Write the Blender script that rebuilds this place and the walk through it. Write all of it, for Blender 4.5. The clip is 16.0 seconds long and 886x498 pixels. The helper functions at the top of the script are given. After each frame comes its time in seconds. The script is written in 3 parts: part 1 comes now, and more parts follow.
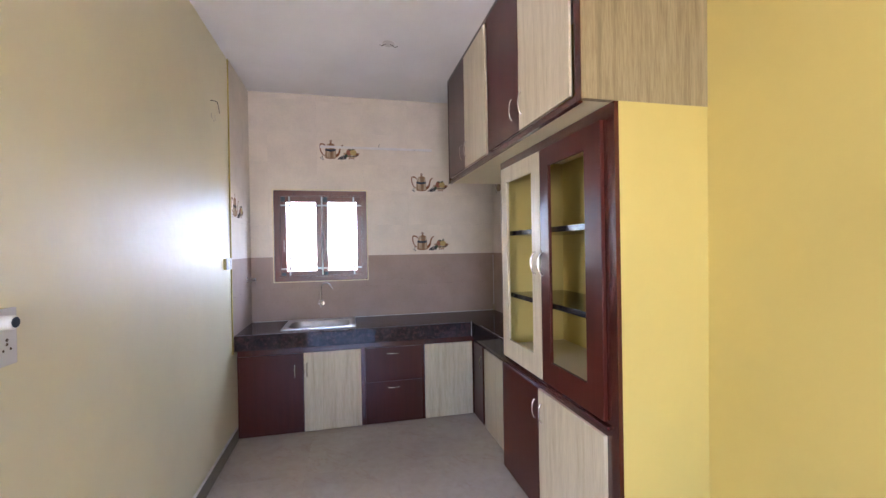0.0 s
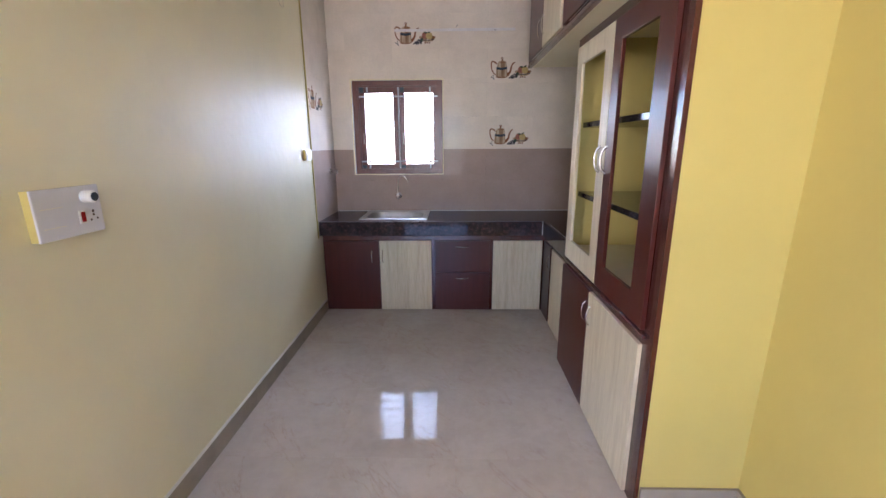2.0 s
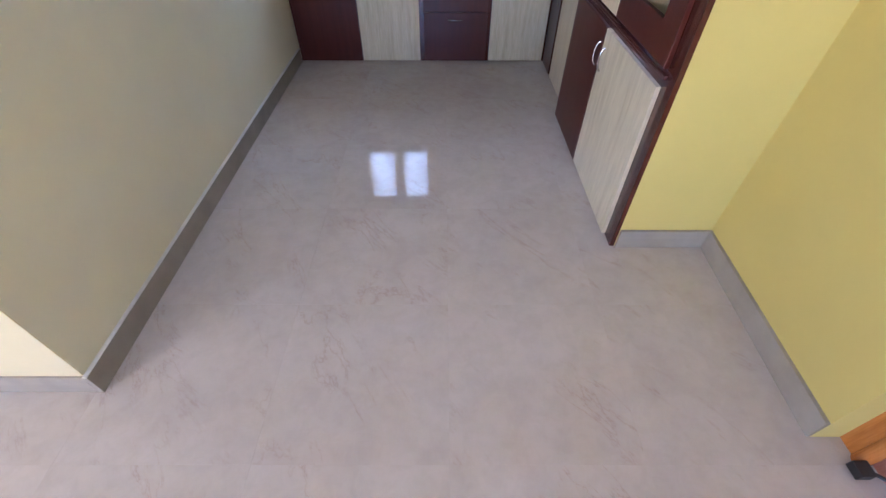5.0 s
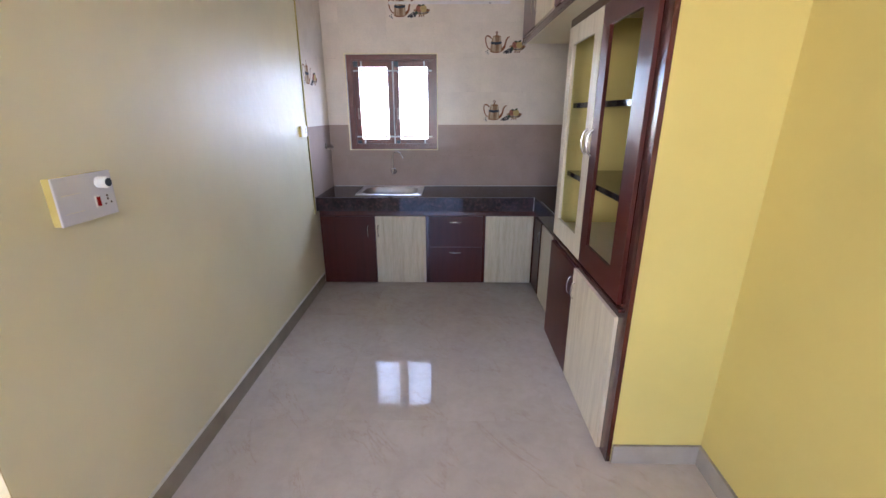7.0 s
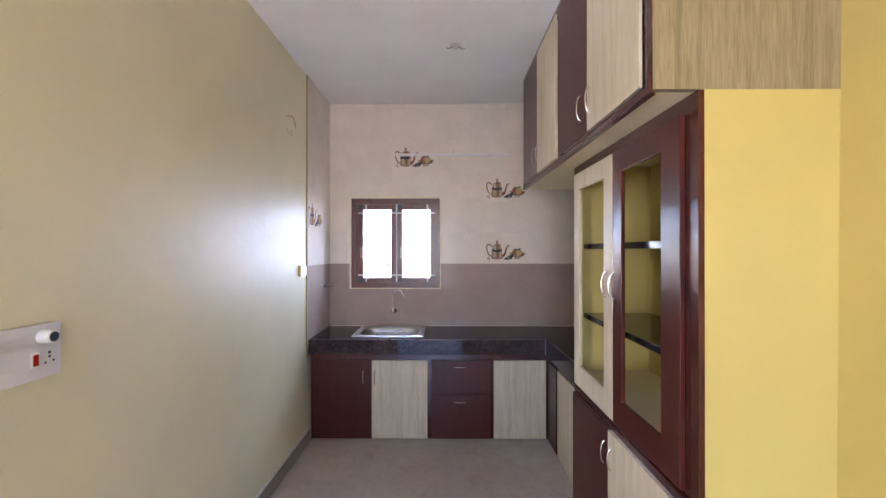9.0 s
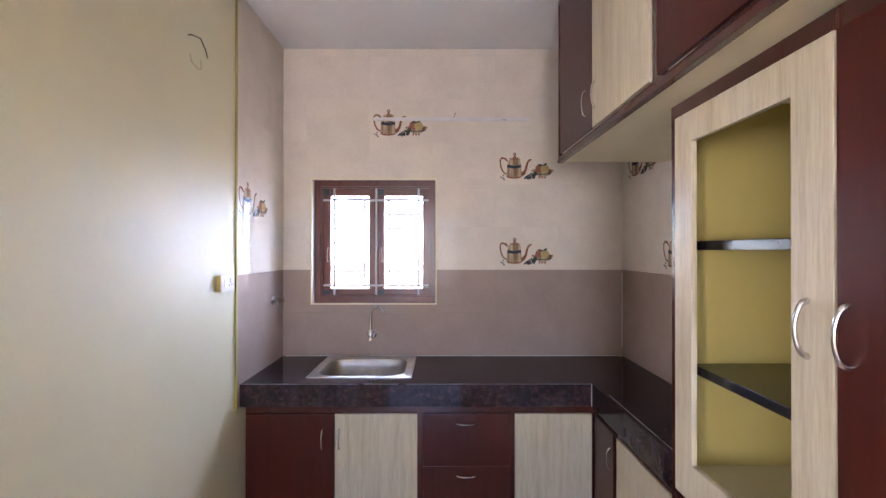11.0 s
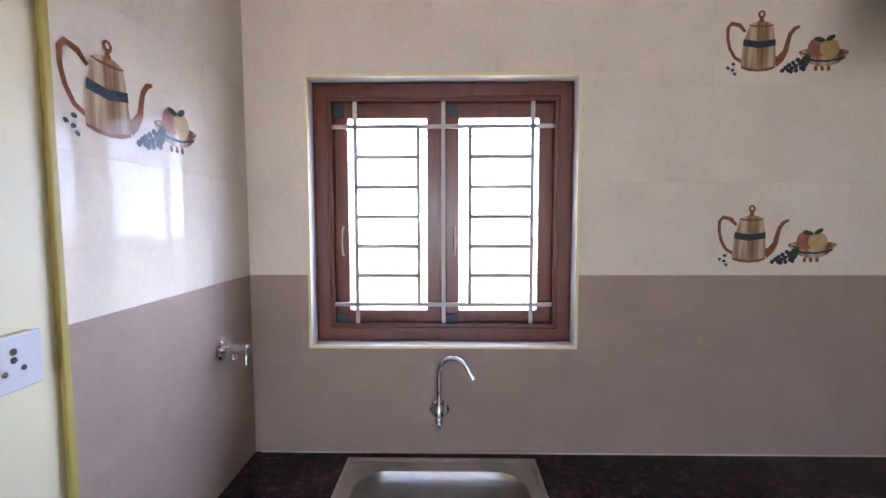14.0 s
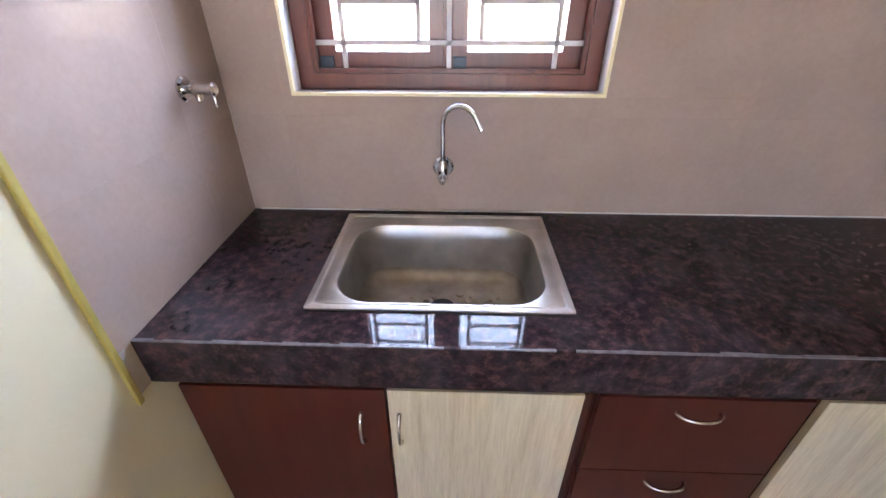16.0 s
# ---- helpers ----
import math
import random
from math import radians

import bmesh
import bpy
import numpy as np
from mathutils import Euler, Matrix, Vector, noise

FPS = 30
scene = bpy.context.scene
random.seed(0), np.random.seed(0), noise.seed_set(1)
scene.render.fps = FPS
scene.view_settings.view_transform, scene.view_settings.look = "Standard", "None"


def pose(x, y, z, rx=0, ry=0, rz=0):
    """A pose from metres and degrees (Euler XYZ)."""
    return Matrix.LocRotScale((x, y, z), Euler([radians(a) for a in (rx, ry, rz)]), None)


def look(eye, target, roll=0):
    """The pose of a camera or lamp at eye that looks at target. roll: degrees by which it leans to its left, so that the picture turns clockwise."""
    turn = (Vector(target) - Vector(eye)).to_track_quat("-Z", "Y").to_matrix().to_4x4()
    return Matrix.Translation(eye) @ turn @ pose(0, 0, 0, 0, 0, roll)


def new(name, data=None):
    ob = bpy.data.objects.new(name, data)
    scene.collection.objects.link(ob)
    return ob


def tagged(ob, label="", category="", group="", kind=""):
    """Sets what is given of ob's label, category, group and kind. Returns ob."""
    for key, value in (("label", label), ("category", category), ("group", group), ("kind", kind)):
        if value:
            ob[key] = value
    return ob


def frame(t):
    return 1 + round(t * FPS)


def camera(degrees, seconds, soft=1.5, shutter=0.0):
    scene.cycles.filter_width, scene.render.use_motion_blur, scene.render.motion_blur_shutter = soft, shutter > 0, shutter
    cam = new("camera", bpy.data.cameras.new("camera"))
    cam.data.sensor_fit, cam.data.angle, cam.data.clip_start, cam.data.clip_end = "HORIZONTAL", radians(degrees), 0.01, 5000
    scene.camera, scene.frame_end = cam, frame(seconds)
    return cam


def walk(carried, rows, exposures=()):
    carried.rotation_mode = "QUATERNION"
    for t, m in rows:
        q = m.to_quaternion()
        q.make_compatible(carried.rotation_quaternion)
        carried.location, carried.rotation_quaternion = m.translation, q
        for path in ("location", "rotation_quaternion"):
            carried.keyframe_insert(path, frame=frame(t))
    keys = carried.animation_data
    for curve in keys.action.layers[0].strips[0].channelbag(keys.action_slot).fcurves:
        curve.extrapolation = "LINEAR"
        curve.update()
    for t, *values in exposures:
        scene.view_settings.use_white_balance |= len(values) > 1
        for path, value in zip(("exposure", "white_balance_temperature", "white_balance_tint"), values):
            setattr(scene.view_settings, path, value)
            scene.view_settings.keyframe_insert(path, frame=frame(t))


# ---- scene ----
cam = camera(93.8, 16.0)
PATH = [
    (0, (0.032, -0.069, 1.511), (0.481, 1.88, 1.503), -1.0),
    (0.5, (0.234, -0.078, 1.528), (0.411, 1.914, 1.528), -1.1),
    (1, (0.303, -0.141, 1.528), (0.352, 1.858, 1.492), -0.6),
    (1.5, (0.335, -0.141, 1.531), (0.305, 1.852, 1.373), -0.5),
    (2, (0.321, -0.064, 1.489), (0.273, 1.875, 1.0), -0.4),
    (2.5, (0.33, -0.016, 1.431), (0.283, 1.789, 0.571), -0.4),
    (3, (0.315, 0.036, 1.363), (0.285, 1.631, 0.156), -0.3),
    (3.5, (0.301, 0.056, 1.311), (0.292, 1.423, -0.148), 0.2),
    (6, (0.325, -0.028, 1.444), (0.33, 1.492, 0.144), 0.0),
    (6.5, (0.335, -0.101, 1.511), (0.325, 1.638, 0.523), -0.1),
    (7, (0.337, -0.162, 1.556), (0.311, 1.738, 0.932), -0.1),
    (7.5, (0.334, -0.188, 1.578), (0.306, 1.787, 1.272), -0.2),
    (8, (0.325, -0.173, 1.569), (0.301, 1.824, 1.471), -0.1),
    (8.5, (0.334, -0.083, 1.572), (0.314, 1.917, 1.561), -0.1),
    (9, (0.276, 0.072, 1.575), (0.265, 2.072, 1.581), -0.0),
    (11.5, (0.255, 1.501, 1.586), (0.264, 3.501, 1.593), -0.0),
    (12, (0.175, 1.802, 1.6), (0.178, 3.802, 1.601), -0.1),
    (12.5, (0.074, 2.091, 1.591), (0.078, 4.091, 1.59), 0.0),
    (13, (-0.026, 2.378, 1.614), (-0.024, 4.378, 1.603), 0.0),
    (13.5, (-0.167, 2.624, 1.619), (-0.18, 4.624, 1.583), 0.0),
    (14, (-0.187, 2.751, 1.625), (-0.22, 4.745, 1.486), -0.1),
    (14.5, (-0.189, 2.804, 1.614), (-0.225, 4.771, 1.256), -0.1),
    (15, (-0.191, 2.848, 1.546), (-0.234, 4.752, 0.936), 0.1),
    (15.5, (-0.192, 2.872, 1.482), (-0.237, 4.677, 0.623), 0.2),
    (15.7, (-0.19, 2.874, 1.461), (-0.238, 4.639, 0.521), 0.3),
    (16, (-0.182, 2.879, 1.454), (-0.239, 4.575, 0.397), -0.0),
]
walk(cam, [(t, look(eye, target, roll)) for t, eye, target, roll in PATH], [(0, 4.15, 5750, 23), (2.5, 3.98, 5700, 22), (3.5, 4.0, 5600, 21), (6, 4.0, 5150, 22), (7, 3.98, 5650, 22), (9, 4.1, 5700, 24), (11.5, 4.25, 5850, 27), (12.5, 4.25, 5850, 29), (13.5, 4.15, 5850, 26), (14, 4.0, 5800, 23), (15, 3.95, 5800, 21), (16, 4.75, 6050, 23)])
HALL, REAR_FILL, SKYLIGHT = 11.5, 0.65, 245.0

# world, sun and lamps
world = bpy.data.worlds.new("world")
scene.world = world
world.use_nodes = True
wn = world.node_tree
sky = wn.nodes.new("ShaderNodeTexSky")
sky.sky_type, sky.sun_disc, sky.dust_density = "NISHITA", False, 0.0
sky.air_density = 0.7
sky.sun_elevation, sky.sun_rotation = radians(66), radians(200)
wn.links.new(sky.outputs[0], wn.nodes["Background"].inputs[0])
wn.nodes["Background"].inputs[1].default_value = 0.13
sun = new("sun", bpy.data.lights.new("sun", "SUN"))
sun.data.energy, sun.data.angle, sun.data.color = 4.0, radians(0.5), (1.0, 0.95, 0.88)
az = radians(200)
sun.matrix_basis = look((0, 0, 10), (-10 * math.sin(az) * math.cos(radians(66)), -10 * math.cos(az) * math.cos(radians(66)), 10 - 10 * math.sin(radians(66))))


def area(name, eye, target, w, h, watts, colour):
    ob = new(name, bpy.data.lights.new(name, "AREA"))
    ob.data.shape, ob.data.size, ob.data.size_y = "RECTANGLE", w, h
    ob.data.energy, ob.data.color = watts, colour
    ob.matrix_basis = look(eye, target)
    return ob


# daylight of the hall's tall opening
area("hall_daylight", (-4.75, -3.87, 1.35), (-1.6, 0, 1.0), 1.0, 2.3, HALL, (1.0, 0.94, 0.90))
# unseen fill lamp added straight behind the walk to brighten window wall and ceiling
area("rear_fill_lamp", (-0.15, -3.85, 1.5), (0.2, 4.0, 1.7), 1.4, 1.7, REAR_FILL, (1.0, 0.93, 0.86))
# open sky high above the kitchen window
area("sky_daylight", (1.3, 9.8, 4.3), (-0.21, 4.0, 1.5), 11.0, 6.5, SKYLIGHT, (0.72, 0.85, 1.0))


# ---- materials ----
def tree_of(name):
    m = bpy.data.materials.new(name)
    m.use_nodes = True
    t = m.node_tree
    return m, t, t.nodes["Principled BSDF"]


def node(t, kind, **kw):
    n = t.nodes.new("ShaderNode" + kind)
    for k, v in kw.items():
        n.inputs[k.replace("_", " ")].default_value = v
    return n


def ramp(t, source, stops):
    r = t.nodes.new("ShaderNodeValToRGB")
    e = r.color_ramp.elements
    while len(e) < len(stops):
        e.new(0.5)
    for k, (p, c) in enumerate(stops):
        e[k].position, e[k].color = p, (*c, 1)
    t.links.new(source, r.inputs[0])
    return r.outputs[0]


def coords(t, scale, spread=0.0):
    """Object coordinates, scaled, shifted by a random amount for each object."""
    tc = t.nodes.new("ShaderNodeTexCoord")
    mp = t.nodes.new("ShaderNodeMapping")
    mp.inputs["Scale"].default_value = scale
    t.links.new(tc.outputs["Object"], mp.inputs["Vector"])
    if spread:
        info = t.nodes.new("ShaderNodeObjectInfo")
        mul = t.nodes.new("ShaderNodeMath")
        mul.operation = "MULTIPLY"
        mul.inputs[1].default_value = spread
        t.links.new(info.outputs["Random"], mul.inputs[0])
        t.links.new(mul.outputs[0], mp.inputs["Location"])
    return mp.outputs[0]


def noise_of(t, vec, scale, detail=4, rough=0.55, distort=0.0):
    n = node(t, "TexNoise", Scale=scale, Detail=detail, Roughness=rough, Distortion=distort)
    t.links.new(vec, n.inputs["Vector"])
    return n.outputs["Fac"]


def bump(t, b, height, strength, distance):
    n = node(t, "Bump", Strength=strength, Distance=distance)
    t.links.new(height, n.inputs["Height"])
    t.links.new(n.outputs[0], b.inputs["Normal"])


def mix(t, fac, a, b, mode="MIX"):
    n = t.nodes.new("ShaderNodeMix")
    n.data_type, n.blend_type = "RGBA", mode
    for sock, v in ((n.inputs[0], fac), (n.inputs[6], a), (n.inputs[7], b)):
        if isinstance(v, bpy.types.NodeSocket):
            t.links.new(v, sock)
        elif isinstance(v, tuple):
            sock.default_value = (*v, 1)
        else:
            sock.default_value = v
    return n.outputs[2]


def spread_rough(t, b, source, lo, hi):
    n = node(t, "MapRange", To_Min=lo, To_Max=hi)
    t.links.new(source, n.inputs["Value"])
    t.links.new(n.outputs[0], b.inputs["Roughness"])


def simple(name, colour, rough=0.5, metal=0.0, vary=0.12, scale=9.0, relief=0.15, coat=0.0, stretch=(1, 1, 1)):
    m, t, b = tree_of(name)
    v = coords(t, stretch, 7.0)
    n1, n2 = noise_of(t, v, scale), noise_of(t, v, scale * 14)
    dark, light = tuple(c * (1 - vary) for c in colour), tuple(min(1, c * (1 + vary * 0.6)) for c in colour)
    col = ramp(t, n1, [(0.3, dark), (0.7, light)])
    t.links.new(col, b.inputs["Base Color"])
    spread_rough(t, b, n2, rough * 0.85, min(1, rough * 1.2))
    b.inputs["Metallic"].default_value = metal
    b.inputs["Coat Weight"].default_value = coat
    bump(t, b, n2, relief, 0.001)
    return m


def paint(name, colour, rough, relief=0.25, sheen=0.0):
    """Rolled emulsion on plaster: faint orange peel, slow unevenness of the plaster, slight smudges."""
    m, t, b = tree_of(name)
    v = coords(t, (1, 1, 1))
    slow, peel, wave = noise_of(t, v, 1.7, 5), noise_of(t, v, 260, 2), noise_of(t, v, 4.5, 3)
    col = ramp(t, slow, [(0.3, tuple(c * 0.94 for c in colour)), (0.7, tuple(min(1, c * 1.03) for c in colour))])
    t.links.new(col, b.inputs["Base Color"])
    spread_rough(t, b, wave, rough * 0.85, rough * 1.15)
    b.inputs["Coat Weight"].default_value, b.inputs["Coat Roughness"].default_value = sheen, 0.3
    n1 = node(t, "Bump", Strength=relief, Distance=0.0006)
    t.links.new(peel, n1.inputs["Height"])
    n2 = node(t, "Bump", Strength=0.35, Distance=0.02)
    t.links.new(wave, n2.inputs["Height"])
    t.links.new(n1.outputs[0], n2.inputs["Normal"])
    t.links.new(n2.outputs[0], b.inputs["Normal"])
    return m


def laminate(name, tones, rough, streak=1.0, coat=0.0, pores=0.72):
    """Wood-print laminate with vertical grain: broad streaks, fine lines and a few knots."""
    m, t, b = tree_of(name)
    v = coords(t, (1, 1, 0.06), 11.0)
    v2 = coords(t, (1, 1, 0.07), 5.0)
    broad = noise_of(t, v2, 26 * streak, 4, 0.65, 0.25)
    fine = noise_of(t, v, 150 * streak, 4, 0.7, 0.3)
    c1 = ramp(t, broad, [(0.28, tones[0]), (0.5, tones[1]), (0.75, tones[2])])
    c2 = ramp(t, fine, [(0.35, (pores, pores * 0.98, pores * 0.94)), (0.6, (1.0, 1.0, 1.0))])
    t.links.new(mix(t, 0.6, c1, c2, "MULTIPLY"), b.inputs["Base Color"])
    spread_rough(t, b, fine, rough * 0.85, rough * 1.2)
    b.inputs["Coat Weight"].default_value = coat
    b.inputs["Coat Roughness"].default_value = 0.12
    return m


def stone(name):
    """Polished brown granite: dark ground, plum and rust blotches, pale flecks and dust."""
    m, t, b = tree_of(name)
    v = coords(t, (1, 1, 1))
    vo = node(t, "TexVoronoi", Scale=110.0)
    t.links.new(v, vo.inputs["Vector"])
    blot, cloud = noise_of(t, v, 44, 6, 0.66, 0.15), noise_of(t, v, 7, 5, 0.6)
    c1 = ramp(t, blot, [(0.36, (0.013, 0.010, 0.012)), (0.52, (0.036, 0.020, 0.023)), (0.66, (0.10, 0.046, 0.044))])
    c2 = ramp(t, vo.outputs["Distance"], [(0.1, (0.06, 0.055, 0.06)), (0.35, (0.014, 0.010, 0.012))])
    c3 = mix(t, 0.2, c1, c2)
    dust = ramp(t, cloud, [(0.45, (0.0, 0.0, 0.0)), (0.85, (0.22, 0.22, 0.22))])
    t.links.new(mix(t, dust, c3, (0.17, 0.15, 0.17)), b.inputs["Base Color"])
    spread_rough(t, b, cloud, 0.02, 0.07)
    b.inputs["Specular IOR Level"].default_value = 0.22
    bump(t, b, noise_of(t, v, 3, 2), 0.02, 0.004)
    return m


def floor_tile(name):
    """Glazed floor tile: warm ivory ground, soft clouds, thin broken rusty veins."""
    m, t, b = tree_of(name)
    v = coords(t, (1, 1, 1), 30.0)
    turned = node(t, "Mapping")
    turned.inputs["Rotation"].default_value = (0, 0, radians(52))
    t.links.new(v, turned.inputs["Vector"])
    squash = node(t, "Mapping")
    squash.inputs["Scale"].default_value = (0.62, 1.9, 1)
    t.links.new(turned.outputs[0], squash.inputs["Vector"])
    cloud, cloud2 = noise_of(t, v, 3.0, 6, 0.6, 0.5), noise_of(t, v, 15, 5, 0.65, 0.4)
    vein, gate = noise_of(t, squash.outputs[0], 1.9, 7, 0.62, 0.6), noise_of(t, v, 4.5, 3, 0.6)
    base = ramp(t, cloud, [(0.3, (0.43, 0.375, 0.315)), (0.7, (0.50, 0.447, 0.385))])
    base = mix(t, 0.2, base, ramp(t, cloud2, [(0.35, (0.37, 0.31, 0.27)), (0.6, (0.52, 0.465, 0.415))]))
    keep = ramp(t, gate, [(0.46, (0, 0, 0)), (0.60, (1, 1, 1))])
    stain = mix(t, 1.0, ramp(t, vein, [(0.47, (0, 0, 0)), (0.5, (0.16, 0.16, 0.16)), (0.53, (0, 0, 0))]), keep, "MULTIPLY")
    line = mix(t, 1.0, ramp(t, vein, [(0.4945, (0, 0, 0)), (0.5, (0.3, 0.3, 0.3)), (0.5055, (0, 0, 0))]), keep, "MULTIPLY")
    base = mix(t, stain, base, (0.38, 0.27, 0.20))
    t.links.new(mix(t, line, base, (0.26, 0.16, 0.11)), b.inputs["Base Color"])
    spread_rough(t, b, cloud2, 0.0, 0.008)
    b.inputs["Specular IOR Level"].default_value = 0.17
    bump(t, b, noise_of(t, v, 2.2, 2), 0.06, 0.01)
    return m


def wall_tile(name, colour):
    """Glazed wall tile with a very soft sandy print."""
    m, t, b = tree_of(name)
    v = coords(t, (1, 1, 1), 4.0)
    a, c = noise_of(t, v, 5, 5), noise_of(t, v, 70, 4)
    c1 = ramp(t, a, [(0.3, tuple(x * 0.93 for x in colour)), (0.7, tuple(x * 1.05 for x in colour))])
    c2 = ramp(t, c, [(0.3, (0.93, 0.93, 0.93)), (0.7, (1, 1, 1))])
    t.links.new(mix(t, 1.0, c1, c2, "MULTIPLY"), b.inputs["Base Color"])
    spread_rough(t, b, c, 0.008, 0.02)
    b.inputs["Specular IOR Level"].default_value = 0.075
    bump(t, b, noise_of(t, v, 3, 2), 0.05, 0.008)
    return m


def brushed(name, colour, rough):
    m, t, b = tree_of(name)
    v = coords(t, (1, 8, 1))
    f, s = noise_of(t, v, 60, 4), noise_of(t, coords(t, (1, 1, 1)), 9, 5)
    t.links.new(ramp(t, s, [(0.35, tuple(c * 0.72 for c in colour)), (0.6, colour)]), b.inputs["Base Color"])
    b.inputs["Metallic"].default_value = 1.0
    spread_rough(t, b, s, rough * 0.8, rough * 1.4)
    bump(t, b, f, 0.08, 0.0005)
    return m


def glass(name, tint):
    m, t, b = tree_of(name)
    b.inputs["Base Color"].default_value = (*tint, 1)
    b.inputs["Roughness"].default_value = 0.0
    b.inputs["Transmission Weight"].default_value = 1.0
    b.inputs["IOR"].default_value = 1.45
    return m


M_WALL = paint("cream_yellow_paint", (0.745, 0.69, 0.475), 0.45, 0.2, 0.0)
# long wall's cream darkened for its end face, against bleaching by the hall lamp
M_END = paint("darkened_end_cream", (0.62, 0.52, 0.30), 0.55)
M_HALL = paint("pale_cream_paint", (0.77, 0.74, 0.66), 0.5)
M_YELLOW = paint("yellow_paint", (0.54, 0.435, 0.125), 0.6)
M_CEIL = paint("white_ceiling_paint", (0.89, 0.885, 0.90), 0.8)
M_SOFFIT = paint("cream_soffit_paint", (0.78, 0.70, 0.46), 0.5)
M_WHITE = paint("grey_white_reveal_paint", (0.62, 0.60, 0.60), 0.6)
M_STRIP = simple("ochre_edge_paint", (0.40, 0.32, 0.075), 0.5)
M_BROWN = laminate("mahogany_laminate", [(0.048, 0.0085, 0.005), (0.060, 0.011, 0.0065), (0.072, 0.014, 0.008)], 0.30, 0.8, 0.08, 0.97)
M_FRAME = laminate("mahogany_frame", [(0.044, 0.008, 0.005), (0.062, 0.012, 0.007), (0.085, 0.018, 0.010)], 0.24, 1.0, 0.4, 0.88)
M_PALE = laminate("pale_oak_laminate", [(0.48, 0.40, 0.26), (0.58, 0.505, 0.35), (0.64, 0.565, 0.40)], 0.34)
M_GREY = laminate("grey_oak_laminate", [(0.17, 0.13, 0.06), (0.29, 0.23, 0.12), (0.37, 0.30, 0.17)], 0.4, 1.0, 0.0, 0.6)
M_BROWN.node_tree.nodes["Principled BSDF"].inputs["Specular IOR Level"].default_value = 0.3
M_TEAK = laminate("varnished_window_wood", [(0.072, 0.016, 0.010), (0.118, 0.027, 0.015), (0.16, 0.040, 0.021)], 0.34, 1.0, 0.1)
M_ORANGE = laminate("varnished_teak", [(0.30, 0.10, 0.02), (0.45, 0.16, 0.03), (0.55, 0.22, 0.05)], 0.25, 1.0, 0.4)
M_LEAF = laminate("reddish_door_leaf", [(0.26, 0.10, 0.06), (0.34, 0.14, 0.09), (0.40, 0.18, 0.11)], 0.35)
M_GRANITE = stone("brown_granite")
M_SHELF = simple("black_granite", (0.018, 0.017, 0.02), 0.1, 0, 0.3, 60)
M_FLOOR = floor_tile("ivory_floor_tile")
M_GROUT = simple("floor_grout", (0.36, 0.32, 0.28), 0.8)
M_WGROUT = simple("wall_grout", (0.50, 0.45, 0.39), 0.8)
M_UPPER = wall_tile("ivory_wall_tile", (0.76, 0.685, 0.595))
M_DADO = wall_tile("brown_wall_tile", (0.39, 0.30, 0.255))
M_SKIRT = simple("skirting_tile", (0.31, 0.27, 0.215), 0.1, 0, 0.15, 6)
M_LIP = simple("skirting_lip", (0.62, 0.60, 0.55), 0.4)
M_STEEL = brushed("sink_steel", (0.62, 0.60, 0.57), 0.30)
# rim steel darkened for the bowl walls, shade of the recess in its colour
M_BOWL_SHADED = brushed("shaded_bowl_steel", (0.50, 0.48, 0.45), 0.40)
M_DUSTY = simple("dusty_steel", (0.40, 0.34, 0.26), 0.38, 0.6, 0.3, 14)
M_CHROME = simple("chrome", (0.72, 0.72, 0.74), 0.08, 1.0, 0.05, 20, 0.02)
M_NICKEL = simple("satin_nickel", (0.66, 0.63, 0.60), 0.22, 1.0, 0.08, 20, 0.05)
M_GRILLE = simple("grey_painted_iron", (0.50, 0.47, 0.48), 0.45, 0, 0.1, 30)
M_PLATE = simple("white_switch_plastic", (0.66, 0.655, 0.69), 0.25, 0, 0.03, 10)
M_ROCKER = simple("white_rocker_plastic", (0.70, 0.69, 0.66), 0.3, 0, 0.03)
M_RED = simple("red_indicator", (0.30, 0.012, 0.01), 0.25)
M_BLACK = simple("black_rubber", (0.015, 0.015, 0.016), 0.45)
M_BLUEGREY = simple("dark_hinge_steel", (0.03, 0.04, 0.055), 0.4, 0.3)
M_PVC = simple("white_pvc", (0.72, 0.70, 0.70), 0.4)
M_SOCKETHOLE = simple("socket_slot_brown", (0.08, 0.055, 0.045), 0.7)
M_SILICONE = simple("white_silicone", (0.62, 0.58, 0.56), 0.5)
M_DUST = simple("dried_dust", (0.42, 0.34, 0.25), 0.9, 0, 0.3, 50)
M_ARRIS = simple("worn_granite_edge", (0.12, 0.11, 0.12), 0.3, 0, 0.5, 70)
M_GLASS = glass("window_glass", (1, 1, 1))
M_SAND = simple("dry_sandy_ground", (0.66, 0.58, 0.47), 0.95, 0, 0.25, 0.4, 0.4)
M_FARWALL = simple("cream_compound_wall", (0.62, 0.54, 0.42), 0.9, 0, 0.15, 0.8)


def sheen_print(name):
    """Printed copper with soft upright light and dark streaks."""
    m, t, b = tree_of(name)
    f = noise_of(t, coords(t, (42, 3, 1)), 1.0, 2, 0.5)
    g = noise_of(t, coords(t, (1, 1, 1)), 220, 2, 0.5)
    c = ramp(t, f, [(0.32, (0.17, 0.095, 0.055)), (0.47, (0.34, 0.225, 0.14)), (0.62, (0.56, 0.45, 0.33))])
    t.links.new(mix(t, 0.25, c, ramp(t, g, [(0.3, (0.5, 0.5, 0.5)), (0.7, (1, 1, 1))]), "MULTIPLY"), b.inputs["Base Color"])
    b.inputs["Roughness"].default_value = 0.06
    return m


